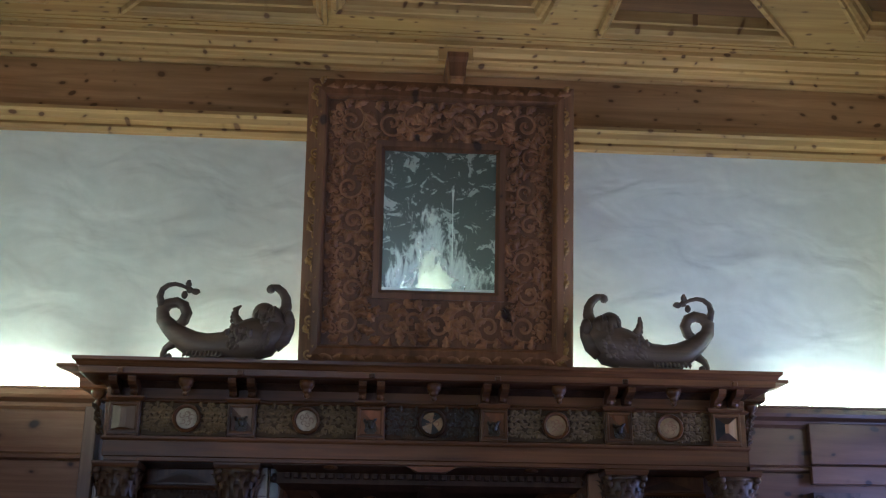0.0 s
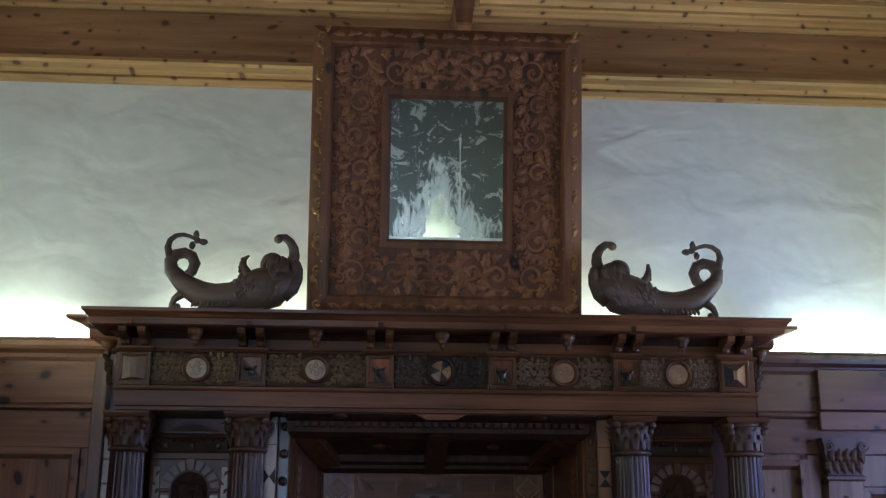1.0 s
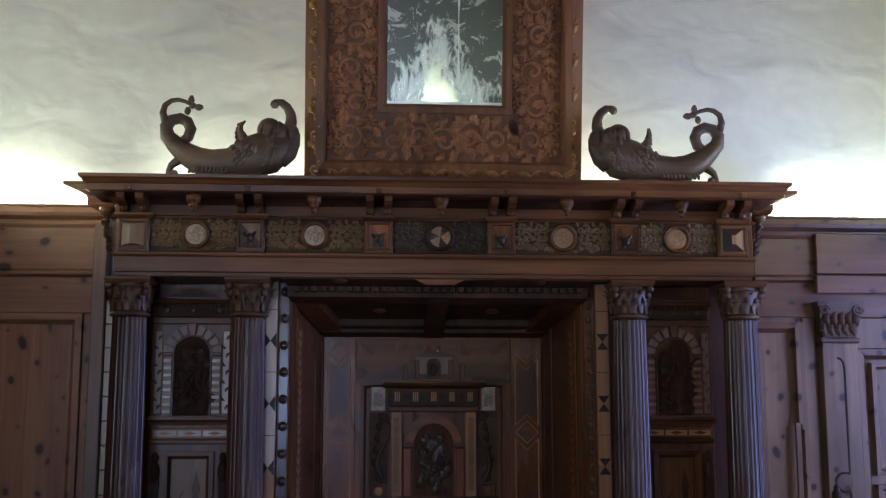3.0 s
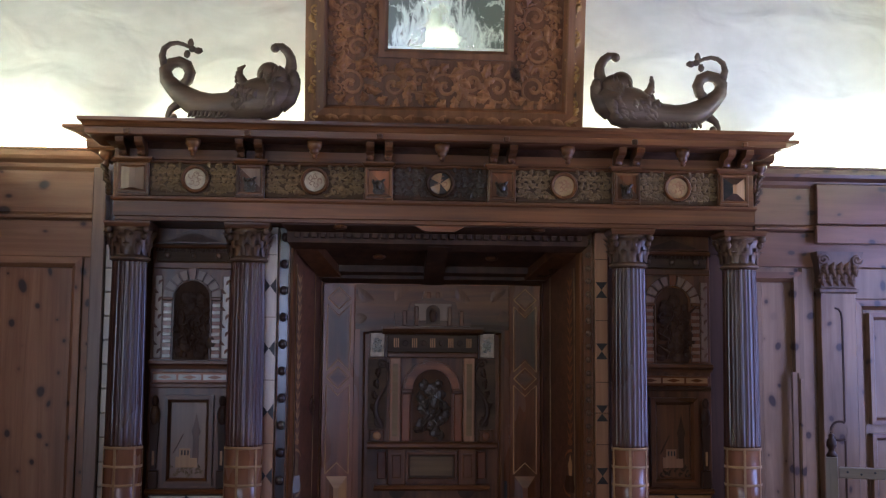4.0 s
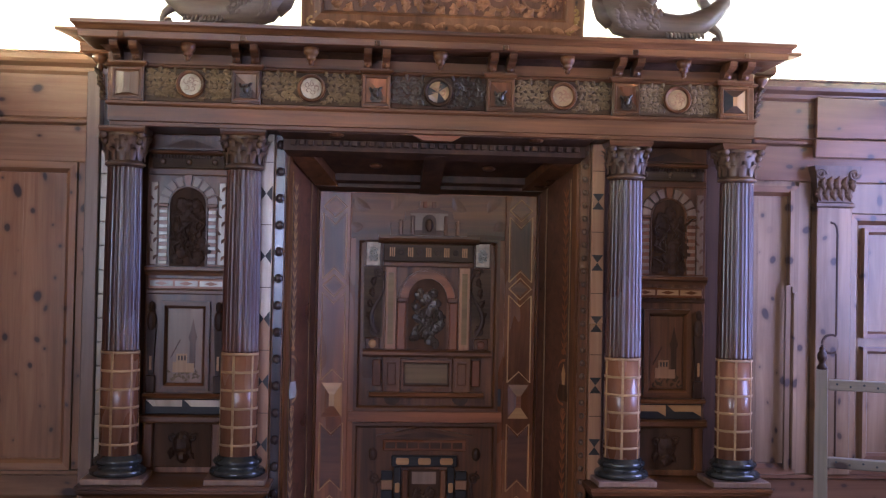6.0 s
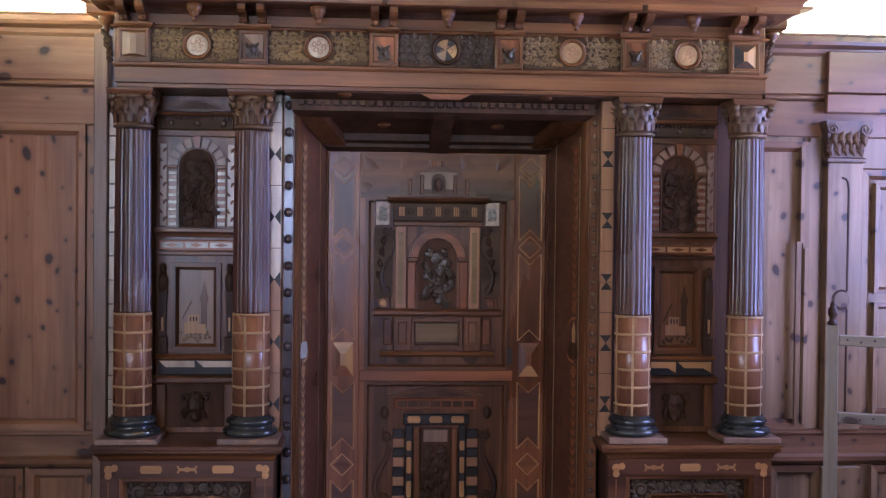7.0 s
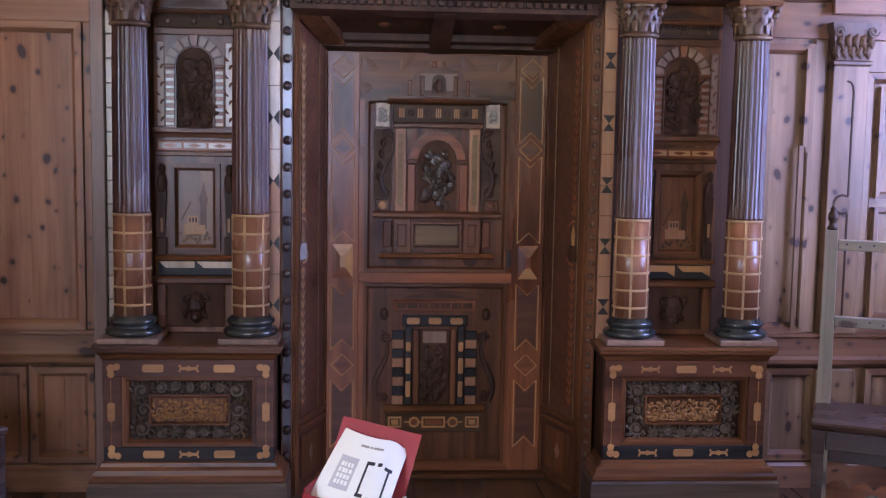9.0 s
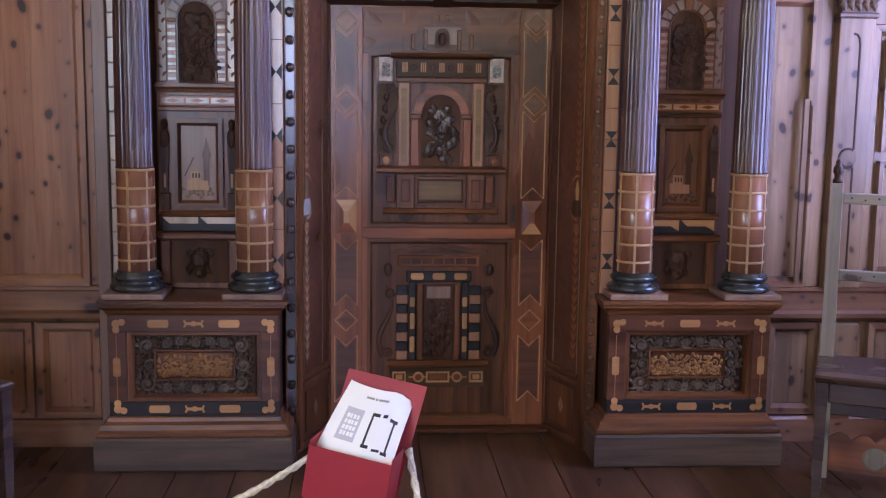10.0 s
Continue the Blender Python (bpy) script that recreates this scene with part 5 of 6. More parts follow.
    slab("soffit_beam", lambda y: (hw(y) - 0.10, hw(y)), -0.23, YD + 0.02, 0.0, 0.041, WAL_Z)
    slab("soffit_beam", lambda y: (-hw(y), hw(y)), YD - 0.05, YD + 0.015, -0.003, 0.044, DARK)
    slab("soffit_beam", lambda y: (-hw(y), hw(y)), -0.25, -0.19, -0.004, 0.045, DARK)
    for k in range(34):
        x = -0.6 + 1.2 * k / 33
        part("soffit_dentil", boxed(x - 0.011, x + 0.011, -0.275, -0.2505, z_at(-0.26) + 0.012, z_at(-0.26) + 0.034, bev=0.002), DARK, j)
    for s in (-1, 1):
        slab("coffer_rim", lambda y: (s * 0.047 if s > 0 else -hw(y) + 0.102, hw(y) - 0.102 if s > 0 else -0.047), -0.188, -0.16, 0.012, 0.03, DARK)
        slab("coffer_rim", lambda y: (s * 0.047 if s > 0 else -hw(y) + 0.102, hw(y) - 0.102 if s > 0 else -0.047), YD - 0.085, YD - 0.052, 0.012, 0.03, DARK)
        part("coffer_boss", blob(bmesh.new(), s * 0.25, -0.04, z_at(-0.04) + 0.036, 0.03, 0.03, 0.012, 12, 6), WAL_Z, j)
        part("soffit_boss", blob(bmesh.new(), s * 0.42, -0.285, 2.168, 0.035, 0.03, 0.014, 12, 6), WAL_Z, j)
    part("soffit_boss", prism(bmesh.new(), [(-0.105, 2.172), (0.105, 2.172), (0.06, 2.15), (-0.06, 2.15)], -0.315, -0.255), RED_X, j)
    part("threshold", boxed(-0.52, 0.52, YD - 0.06, YD + 0.05, 0.0005, 0.022), WAL_X, j)


def the_door():
    d = thing("door_1", 0, YD, 0, "closed walnut and red veneer door with a carved aedicule relief and geometric inlay", "door", kind="structure")
    B = lambda n, m, q, **k: part(n, boxed(*q, **k), m, d)
    y = YD
    B("leaf", RED_Z, (-0.515, 0.515, y, y + 0.045, 0.023, 1.972))
    # inlaid side stiles
    for s in (-1, 1):
        xa, xb = s * 0.355, s * 0.498
        xm, w = (xa + xb) / 2, 0.052
        B("stile", RED_Z, (xa, xb, y - 0.008, y - 0.0005, 0.03, 1.955))

        def line(pts, mat=MAPLE, wd=0.0032, yy=y - 0.0085):
            tube_bm = tube(bmesh.new(), [(px, yy, pz) for px, pz in pts], [wd] * len(pts), 4, 0.5)
            part("stringing", tube_bm, mat, d)
        for k, (z0, z1) in enumerate(((1.10, 1.50), (1.56, 1.86), (0.60, 0.91), (0.14, 0.46))):
            line([(xm - w, z0), (xm - w, z1), (xm, z1 - 0.05), (xm + w, z1), (xm + w, z0), (xm, z0 + 0.05), (xm - w, z0)])
            part("panel_inlay", prism(bmesh.new(), [(xm - w + 0.008, z0 + 0.012), (xm, z0 + 0.062), (xm + w - 0.008, z0 + 0.012), (xm + w - 0.008, z1 - 0.012), (xm, z1 - 0.062), (xm - w + 0.008, z1 - 0.012)], y - 0.0092, y - 0.0082), (MAROON if k > 1 else WAL_Z if k else RED_Z), d)
        for zc in (1.53, 1.89, 0.53):
            line([(xm - w, zc), (xm, zc + 0.05), (xm + w, zc), (xm, zc - 0.05), (xm - w, zc)])
            part("diamond_inlay", prism(bmesh.new(), [(xm - w * 0.7, zc), (xm, zc - 0.034), (xm + w * 0.7, zc), (xm, zc + 0.034)], y - 0.0095, y - 0.0083), RED_X if zc < 1 else WAL_X, d)
        # the facetted block at mid height
        a, b, zl, zh = xm - 0.047, xm + 0.047, 0.935, 1.09
        tip = [(xm - 0.012, 0.985), (xm + 0.012, 0.985), (xm + 0.012, 1.04), (xm - 0.012, 1.04)]
        base = [(a, zl), (b, zl), (b, zh), (a, zh)]
        for k in range(4):
            bm = bmesh.new()
            p, q, u, v = base[k], base[(k + 1) % 4], tip[(k + 1) % 4], tip[k]
            bm.faces.new([bm.verts.new((p[0], y - 0.009, p[1])), bm.verts.new((q[0], y - 0.009, q[1])), bm.verts.new((u[0], y - 0.016, u[1])), bm.verts.new((v[0], y - 0.016, v[1]))])
            part("facet", bm, ((RED_X, MAPLE, MAPLE_X, RED_Z) if s < 0 else (MAPLE_X, RED_Z, RED_X, RED_Z))[k], d)
        part("facet", prism(bmesh.new(), tip, y - 0.0161, y - 0.0145), MAPLE if s < 0 else RED_X, d)
    # top field with leaf inlay
    B("top_rail", WAL_X, (-0.352, 0.352, y - 0.006, y - 0.0005, 1.75, 1.955))
    for s in (-1, 1):
        for k, (x, z, a, ln) in enumerate(((0.27, 1.88, 0.7, 0.09), (0.17, 1.88, 2.3, 0.09), (0.30, 1.80, 0.2, 0.06))):
            part("leaf_inlay", leaf(bmesh.new(), s * x, z, y - 0.0065, ln, 0.05, a if s > 0 else math.pi - a, 0.002), WAL_Z, d)
    frame_of("panel_frame", d, -0.33, 0.33, 0.965, 1.752, 0.024, y - 0.001, y - 0.022, WAL_X, WAL_Z)
    B("upper_panel", WAL_Z, (-0.305, 0.305, y - 0.005, y - 0.0005, 0.99, 1.727))
    part("middle_rail", boxed(-0.352, 0.352, y - 0.0075, y - 0.0005, 0.915, 0.963), RED_X, d)
    frame_of("panel_frame", d, -0.33, 0.33, 0.06, 0.912, 0.022, y - 0.001, y - 0.02, WAL_X, WAL_Z)
    B("lower_panel", WAL_Z, (-0.307, 0.307, y - 0.004, y - 0.0005, 0.083, 0.889))
    B("bottom_rail", RED_X, (-0.352, 0.352, y - 0.0075, y - 0.0005, 0.026, 0.058))
    # upper aedicule
    yf = y - 0.006
    part("attic", prism(bmesh.new(), [(-0.175, 1.765), (0.175, 1.765), (0.175, 1.825), (0.115, 1.83), (0.105, 1.875), (0.05, 1.885), (0.04, 1.925), (-0.04, 1.925), (-0.05, 1.885), (-0.105, 1.875), (-0.115, 1.83), (-0.175, 1.825)], yf - 0.03, yf), WAL_X, d)
    B("attic_niche", DULL, (-0.085, 0.085, yf - 0.0335, yf - 0.0305, 1.79, 1.868))
    part("attic_arch", prism(bmesh.new(), [(-0.032, 1.775), (0.032, 1.775)] + [(0.032 * math.cos(t * math.pi / 10), 1.83 + 0.032 * math.sin(t * math.pi / 10)) for t in range(11)], yf - 0.0365, yf - 0.034), DARK, d)
    part("attic_relief", blob(bmesh.new(), 0, yf - 0.037, 1.812, 0.018, 0.012, 0.03, 10, 7), DARK, d)
    for s in (-1, 1):
        for x in (0.075, 0.13):
            part("attic_pier", boxed(s * x - 0.009, s * x + 0.009, yf - 0.04, yf - 0.0305, 1.765, 1.835 + (0.02 if x < 0.1 else 0)), WAL_Z, d)
        B("attic_block", RED_Z, (s * 0.012, s * 0.03, yf - 0.036, yf - 0.0305, 1.892, 1.92))
    part("cornice", run_x(bmesh.new(), -0.23, 0.23, [(yf, 1.728), (yf - 0.03, 1.728), (yf - 0.05, 1.738), (yf - 0.056, 1.752), (yf - 0.056, 1.763), (yf, 1.764)]), WAL_X, d)
    B("frieze", OLIVE, (-0.205, 0.205, yf - 0.03, yf, 1.645, 1.7275))
    for g in range(5):
        for k in range(3):
            x = -0.165 + 0.0825 * g + 0.009 * (k - 1)
            B("triglyph_bar", MAPLE, (x - 0.0028, x + 0.0028, yf - 0.0335, yf - 0.0305, 1.668, 1.71), bev=0.0006)
        if g < 4:
            part("metope", disc_y(bmesh.new(), -0.124 + 0.0825 * g, 1.688, [(0.013, yf - 0.0305), (0.011, yf - 0.034)], 12), DARK, d)
    B("architrave", WAL_X, (-0.205, 0.205, yf - 0.036, yf, 1.622, 1.6445))
    for s in (-1, 1):
        B("ivory_plaque", IVORY, (s * 0.218, s * 0.283, yf - 0.012, yf, 1.625, 1.735))
        frame_of("plaque_frame", d, min(s * 0.212, s * 0.289), max(s * 0.212, s * 0.289), 1.617, 1.743, 0.008, yf, yf - 0.016, WAL_X, WAL_Z)
        part("plaque_relief", lump(s * 0.25, yf - 0.012, 1.645, 0.07, 0.03, 40 + s), GREYINK, d)
        # pilasters with light inlay, on blocks, and side scrolls
        B("pilaster", ORANGE, (s * 0.143, s * 0.193, yf - 0.028, yf, 1.245, 1.6215))
        B("pilaster_inlay", INLAY, (s * 0.156, s * 0.180, yf - 0.0295, yf - 0.0282, 1.27, 1.595), bev=0.0005)
        B("inner_pier", RED_Z, (s * 0.1, s * 0.138, yf - 0.02, yf, 1.245, 1.46))
        B("impost", WAL_X, (s * 0.088, s * 0.14, yf - 0.03, yf, 1.4605, 1.482))
        bm = bmesh.new()
        tube(bm, [(s * (0.225 + 0.03 * math.sin(t * 0.45)), yf - 0.01, 1.31 + 0.022 * t) for t in range(14)], [0.008 + 0.004 * math.sin(t * 0.5) for t in range(14)], 7, 0.7)
        spiral(bm, s * 0.225, 1.60, yf - 0.01, 0.026, 0.006, 0, s * 1.5, 0.005, 0.008, 16)
        spiral(bm, s * 0.235, 1.33, yf - 0.01, 0.024, 0.006, 2, -s * 1.5, 0.005, 0.008, 16)
        for k in range(4):
            leaf(bm, s * 0.245, 1.38 + 0.05 * k, yf - 0.006, 0.05, 0.026, math.pi / 2 - s * (0.7 - 0.3 * k), 0.008, 1)
        part("side_scroll", bm, DARK, d, "dark carved side scroll")
        B("scroll_ground", OLIVE, (s * 0.205, s * 0.29, yf - 0.003, yf, 1.30, 1.615))
        B("rose_block", WAL_Z, (s * 0.215, s * 0.28, yf - 0.022, yf, 1.245, 1.298))
        part("rose", disc_y(bmesh.new(), s * 0.2475, 1.271, [(0.019, yf - 0.022), (0.016, yf - 0.027), (0.008, yf - 0.03)], 12), MAPLE_X if s < 0 else RED_X, d)
        B("pedestal_block", WAL_Z, (s * 0.118, s * 0.20, yf - 0.05, yf, 1.055, 1.214))
        frame_of("pedestal_frame", d, min(s * 0.132, s * 0.186), max(s * 0.132, s * 0.186), 1.08, 1.195, 0.011, yf - 0.05, yf - 0.056, WAL_X, WAL_Z)
        B("pedestal_wing", RED_Z, (s * 0.205, s * 0.245, yf - 0.02, yf, 1.08, 1.2))
        part("bracket", prism(bmesh.new(), [(s * 0.155 + 0.036 * math.cos(math.pi + t * math.pi / 10), 1.03 + 0.034 * math.sin(math.pi + t * math.pi / 10)) for t in range(11)], yf - 0.045, yf), DARK, d)
    part("sill", run_x(bmesh.new(), -0.29, 0.29, [(yf, 1.2145), (yf - 0.045, 1.2145), (yf - 0.058, 1.224), (yf - 0.058, 1.236), (yf - 0.04, 1.2445), (yf, 1.2445)]), WAL_X, d)
    part("base_ledge", run_x(bmesh.new(), -0.26, 0.26, [(yf, 1.031), (yf - 0.05, 1.031), (yf - 0.062, 1.04), (yf - 0.05, 1.0545), (yf, 1.0545)]), WAL_X, d)
    B("name_tablet", OLIVE, (-0.112, 0.112, yf - 0.018, yf, 1.075, 1.195))
    frame_of("tablet_frame", d, -0.116, 0.116, 1.07, 1.2, 0.018, yf, yf - 0.03, WAL_X, WAL_Z)
    B("tablet_face", ARAB, (-0.095, 0.095, yf - 0.0195, yf - 0.0182, 1.095, 1.178))
    R, zc = 0.088, 1.482
    arch = lambda r0, r1: [(r1 * math.cos(t * math.pi / 16), zc + r1 * math.sin(t * math.pi / 16)) for t in range(17)] + [(r0 * math.cos(t * math.pi / 16), zc + r0 * math.sin(t * math.pi / 16)) for t in range(16, -1, -1)]
    part("arch", prism(bmesh.new(), arch(R, R + 0.034), yf - 0.026, yf), RED_X, d, "red veneered round arch")
    part("arch_rim", prism(bmesh.new(), arch(R + 0.0345, R + 0.042), yf - 0.032, yf), WAL_X, d)
    part("niche", prism(bmesh.new(), [(-R, 1.246), (R, 1.246)] + [(R * math.cos(t * math.pi / 14), zc + R * math.sin(t * math.pi / 14)) for t in range(15)], yf - 0.004, yf), NICHE, d)
    part("niche_figure", lump(0.0, yf - 0.014, 1.26, 0.28, 0.11, 77), CARVED, d, "dark polished carved relief")
    # lower panel: architectural inlay
    part("pediment", prism(bmesh.new(), [(-0.22, 0.845), (0.22, 0.845), (0.22, 0.855), (0.0, 0.893), (-0.22, 0.855)], yf - 0.02, yf), WAL_X, d)
    part("pediment_field", prism(bmesh.new(), [(-0.15, 0.85), (0.15, 0.85), (0, 0.878)], yf - 0.022, yf - 0.0202), DARK, d)
    B("band", RED_X, (-0.19, 0.19, yf - 0.012, yf, 0.785, 0.835))
    for k in range(7):
        B("band_tile", DARK, (-0.178 + 0.051 * k, -0.178 + 0.051 * k + 0.044, yf - 0.015, yf - 0.0125, 0.797, 0.824), bev=0.001)
    B("lintel", EBONY, (-0.15, 0.15, yf - 0.02, yf, 0.715, 0.765))
    for x in (-0.1, 0.0, 0.1):
        N = lozenge(bmesh.new(), x, 0.74, 0.06, 0.03, yf - 0.0205, yf - 0.023)
        part("inlay", N, MAPLE_X, d)
    for s in (-1, 1):
        B("post", EBONY, (s * 0.105, s * 0.138, yf - 0.018, yf, 0.345, 0.7145))
        for z in (0.42, 0.53, 0.62):
            part("inlay", lozenge(bmesh.new(), s * 0.1215, z, 0.022, 0.075 if z < 0.6 else 0.045, yf - 0.0185, yf - 0.021), MAPLE, d)
        for k in range(8):
            B("quoin", (ORANGE, EBONY)[k % 2], (s * 0.143, s * 0.195, yf - (0.014 if k % 2 else 0.01), yf, 0.345 + 0.044 * k, 0.345 + 0.044 * k + 0.042), bev=0.003)
        B("inner_post", WAL_Z, (s * 0.072, s * 0.1, yf - 0.022, yf, 0.345, 0.7))
        bm = bmesh.new()
        tube(bm, [(s * (0.245 + 0.03 * math.sin(t * 0.36 + 0.4)), yf - 0.008, 0.36 + 0.021 * t) for t in range(17)], [0.009 + 0.005 * math.sin(t * 0.3) for t in range(17)], 7, 0.7)
        spiral(bm, s * 0.225, 0.66, yf - 0.008, 0.028, 0.006, 0, s * 1.5, 0.005, 0.009, 16)
        spiral(bm, s * 0.235, 0.38, yf - 0.008, 0.03, 0.006, 2, -s * 1.5, 0.005, 0.009, 16)
        blob(bm, s * 0.235, yf - 0.01, 0.77, 0.02, 0.014, 0.03, 9, 6)
        part("side_scroll", bm, DARK, d, "dark carved side scroll")
    B("niche_back", NICHE, (-0.07, 0.07, yf - 0.004, yf, 0.345, 0.7))
    part("niche_figure", lump(0.0, yf - 0.014, 0.36, 0.28, 0.1, 88), DARK, d, "dark carved relief")
    B("niche_head", DULL, (-0.055, 0.055, yf - 0.008, yf - 0.0045, 0.635, 0.69))
    part("sill", run_x(bmesh.new(), -0.235, 0.235, [(yf, 0.312), (yf - 0.028, 0.312), (yf - 0.034, 0.325), (yf - 0.02, 0.34), (yf, 0.3445)]), WAL_X, d)
    B("foot_band", OLIVE, (-0.225, 0.225, yf - 0.01, yf, 0.215, 0.308))
    for k in range(5):
        x = -0.18 + 0.09 * k
        if k in (1, 3):
            part("foot_inlay", disc_y(bmesh.new(), x, 0.262, [(0.026, yf - 0.0102), (0.024, yf - 0.0128)], 12), MAPLE_X, d)
            part("foot_inlay", disc_y(bmesh.new(), x, 0.262, [(0.016, yf - 0.0129), (0.015, yf - 0.0136)], 8), RED_X, d)
            B("foot_inlay", MAPLE_X, (x - 0.045, x + 0.045, yf - 0.0122, yf - 0.0102, 0.259, 0.265), bev=0.0005)
        else:
            hw = 0.055 if k == 2 else 0.032
            frame_of("foot_inlay", d, x - hw, x + hw, 0.236, 0.288, 0.009, yf - 0.01, yf - 0.013, MAPLE_X, MAPLE)
            B("foot_inlay", RED_X if k == 2 else MAPLE_X, (x - hw + 0.016, x + hw - 0.016, yf - 0.012, yf - 0.0102, 0.25, 0.274), bev=0.0005)
    # lock plate
    B("lock_plate", IRON, (0.315, 0.345, y - 0.012, y - 0.0082, 0.99, 1.07))


doorway()
the_door()

# ---- the mirror over the portal ----
def mirror():
    m = thing("mirror", 0, 0, 0, "tall tarnished mirror in a wide carved knotty wood frame, leaning forward", "mirror")
    W, H = 0.592, 1.27
    P = lambda n, bm, mat, label="", smooth=False: part(n, bm, mat, m, label, smooth)
    P("backboard", boxed(-W, W, 0.0, 0.02, 0, H), PEAR)
    # outer carved border, sloping outward
    bw = 0.095
    ring = [((-W, 0), (W, 0), (W - bw, bw), (-W + bw, bw)), ((-W, H), (W, H), (W - bw, H - bw), (-W + bw, H - bw)), ((-W, 0), (-W, H), (-W + bw, H - bw), (-W + bw, bw)), ((W, 0), (W, H), (W - bw, H - bw), (W - bw, bw))]
    for k, q in enumerate(ring):
        bm = bmesh.new()
        mid = lambda p, r, f: (p[0] + (r[0] - p[0]) * f, p[1] + (r[1] - p[1]) * f)
        rows = []
        for f, yy in ((0, 0.0), (0, -0.02), (0.12, -0.03), (0.55, -0.055), (0.82, -0.062), (0.9, -0.055), (1.0, -0.03), (1.0, 0.0)):
            a, b = mid(q[0], q[3], f), mid(q[1], q[2], f)
            rows.append((bm.verts.new((a[0], yy, a[1])), bm.verts.new((b[0], yy, b[1]))))
        for r0, r1 in zip(rows, rows[1:] + rows[:1]):
            bm.faces.new((r0[0], r0[1], r1[1], r1[0]))
        bm.faces.new([r[0] for r in rows])
        bm.faces.new([r[1] for r in rows][::-1])
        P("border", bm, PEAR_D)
    rng = random.Random(11)
    for s in (-1, 1):
        bm = bmesh.new()
        for k in range(17):
            z = 0.05 + 0.073 * k
            e = 1 if k % 2 else -1
            spiral(bm, s * (W - 0.052) + e * 0.008, z, -0.05, 0.023, 0.006, 1.5 * e, e * 1.2, 0.004, 0.007, 14, 0.5)
            leaf(bm, s * (W - 0.052) - e * 0.01, z + 0.015, -0.05, 0.045, 0.026, math.pi / 2 + e * 0.4, 0.009, 1)
        P("border_carving", bm, GILT, "worn gilded leaf carving")
    for z in (0.045, H - 0.052):
        bm = bmesh.new()
        for k in range(16):
            x = -W + 0.08 + 0.068 * k
            e = 1 if k % 2 else -1
            leaf(bm, x, z - e * 0.006, -0.05, 0.07, 0.032, e * 0.3, 0.008, 1)
        P("border_carving", bm, PEAR)
    # broad carved field, the shade behind its relief put into the boards' colour
    iw0, iw1, iz0, iz1 = -0.246, 0.246, 0.338, 0.955
    F = W - bw
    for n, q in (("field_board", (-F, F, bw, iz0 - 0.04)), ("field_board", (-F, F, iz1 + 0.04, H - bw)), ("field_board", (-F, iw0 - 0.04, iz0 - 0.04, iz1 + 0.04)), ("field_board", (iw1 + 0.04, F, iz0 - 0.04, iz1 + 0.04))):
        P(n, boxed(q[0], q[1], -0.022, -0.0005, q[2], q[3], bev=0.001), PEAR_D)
    L = F - 0.02
    for q in ((-L, iw0 - 0.05, 0.11, H - 0.11, -0.026, 7, 0.068), (iw1 + 0.05, L, 0.11, H - 0.11, -0.026, 7, 0.068), (iw0 - 0.03, iw1 + 0.03, bw + 0.005, iz0 - 0.05, -0.026, 5, 0.068), (iw0 - 0.03, iw1 + 0.03, iz1 + 0.05, H - bw - 0.005, -0.026, 5, 0.078)):
        vine("carved_scroll", m, PEAR, *q, rng, 0.0055, lobe="carved_leaf")
    for q in ((-L, -L + 0.05, 0.12, H - 0.12, -0.024, 12, 0.03), (iw0 - 0.10, iw0 - 0.05, 0.2, H - 0.2, -0.024, 9, 0.028), (iw1 + 0.05, iw1 + 0.10, 0.2, H - 0.2, -0.024, 9, 0.028), (L - 0.05, L, 0.12, H - 0.12, -0.024, 12, 0.03)):
        vine("carved_leaf_sprig", m, PEAR, *q, rng, 0.0034)
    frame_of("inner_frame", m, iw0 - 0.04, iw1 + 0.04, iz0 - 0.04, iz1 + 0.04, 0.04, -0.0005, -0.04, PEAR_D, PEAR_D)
    P("glass", boxed(iw0 - 0.002, iw1 + 0.002, -0.010, -0.001, iz0 - 0.002, iz1 + 0.002, bev=0.0), MIRROR, "tarnished spotted mirror glass")
    P("run_mark", prism(bmesh.new(), [(0.053, 0.40), (0.066, 0.40), (0.0615, 0.56), (0.059, 0.72), (0.064, 0.79), (0.052, 0.79), (0.0555, 0.72), (0.0565, 0.56)], -0.0112, -0.0104), SILVER, "pale vertical run in the silvering")
    # silver strip added for the bright line of tubes reflected at the glass's foot
    P("bevel", boxed(iw0, iw1, -0.0135, -0.0104, iz0, iz0 + 0.012, bev=0.003), SILVER)
    m.matrix_world = pose(0.016, -0.295, 2.587, 9.4, 0, 0)
    # the wooden hanger over it
    h = thing("mirror_hanger", 0, 0, 0, "small pine bracket block that holds the mirror's top", "bracket")
    part("block", stack(bmesh.new(), 0.065, 0.14, -0.32, -0.105, [(-0.01, 3.97), (0.0, 3.98), (0.004, 4.05), (0.012, 4.075), (0.012, 4.10)]), PEAR_D, h)
    part("plate", boxed(0.02, 0.19, -0.19, -0.1665, 4.13, 4.20), CEIL_X, h)


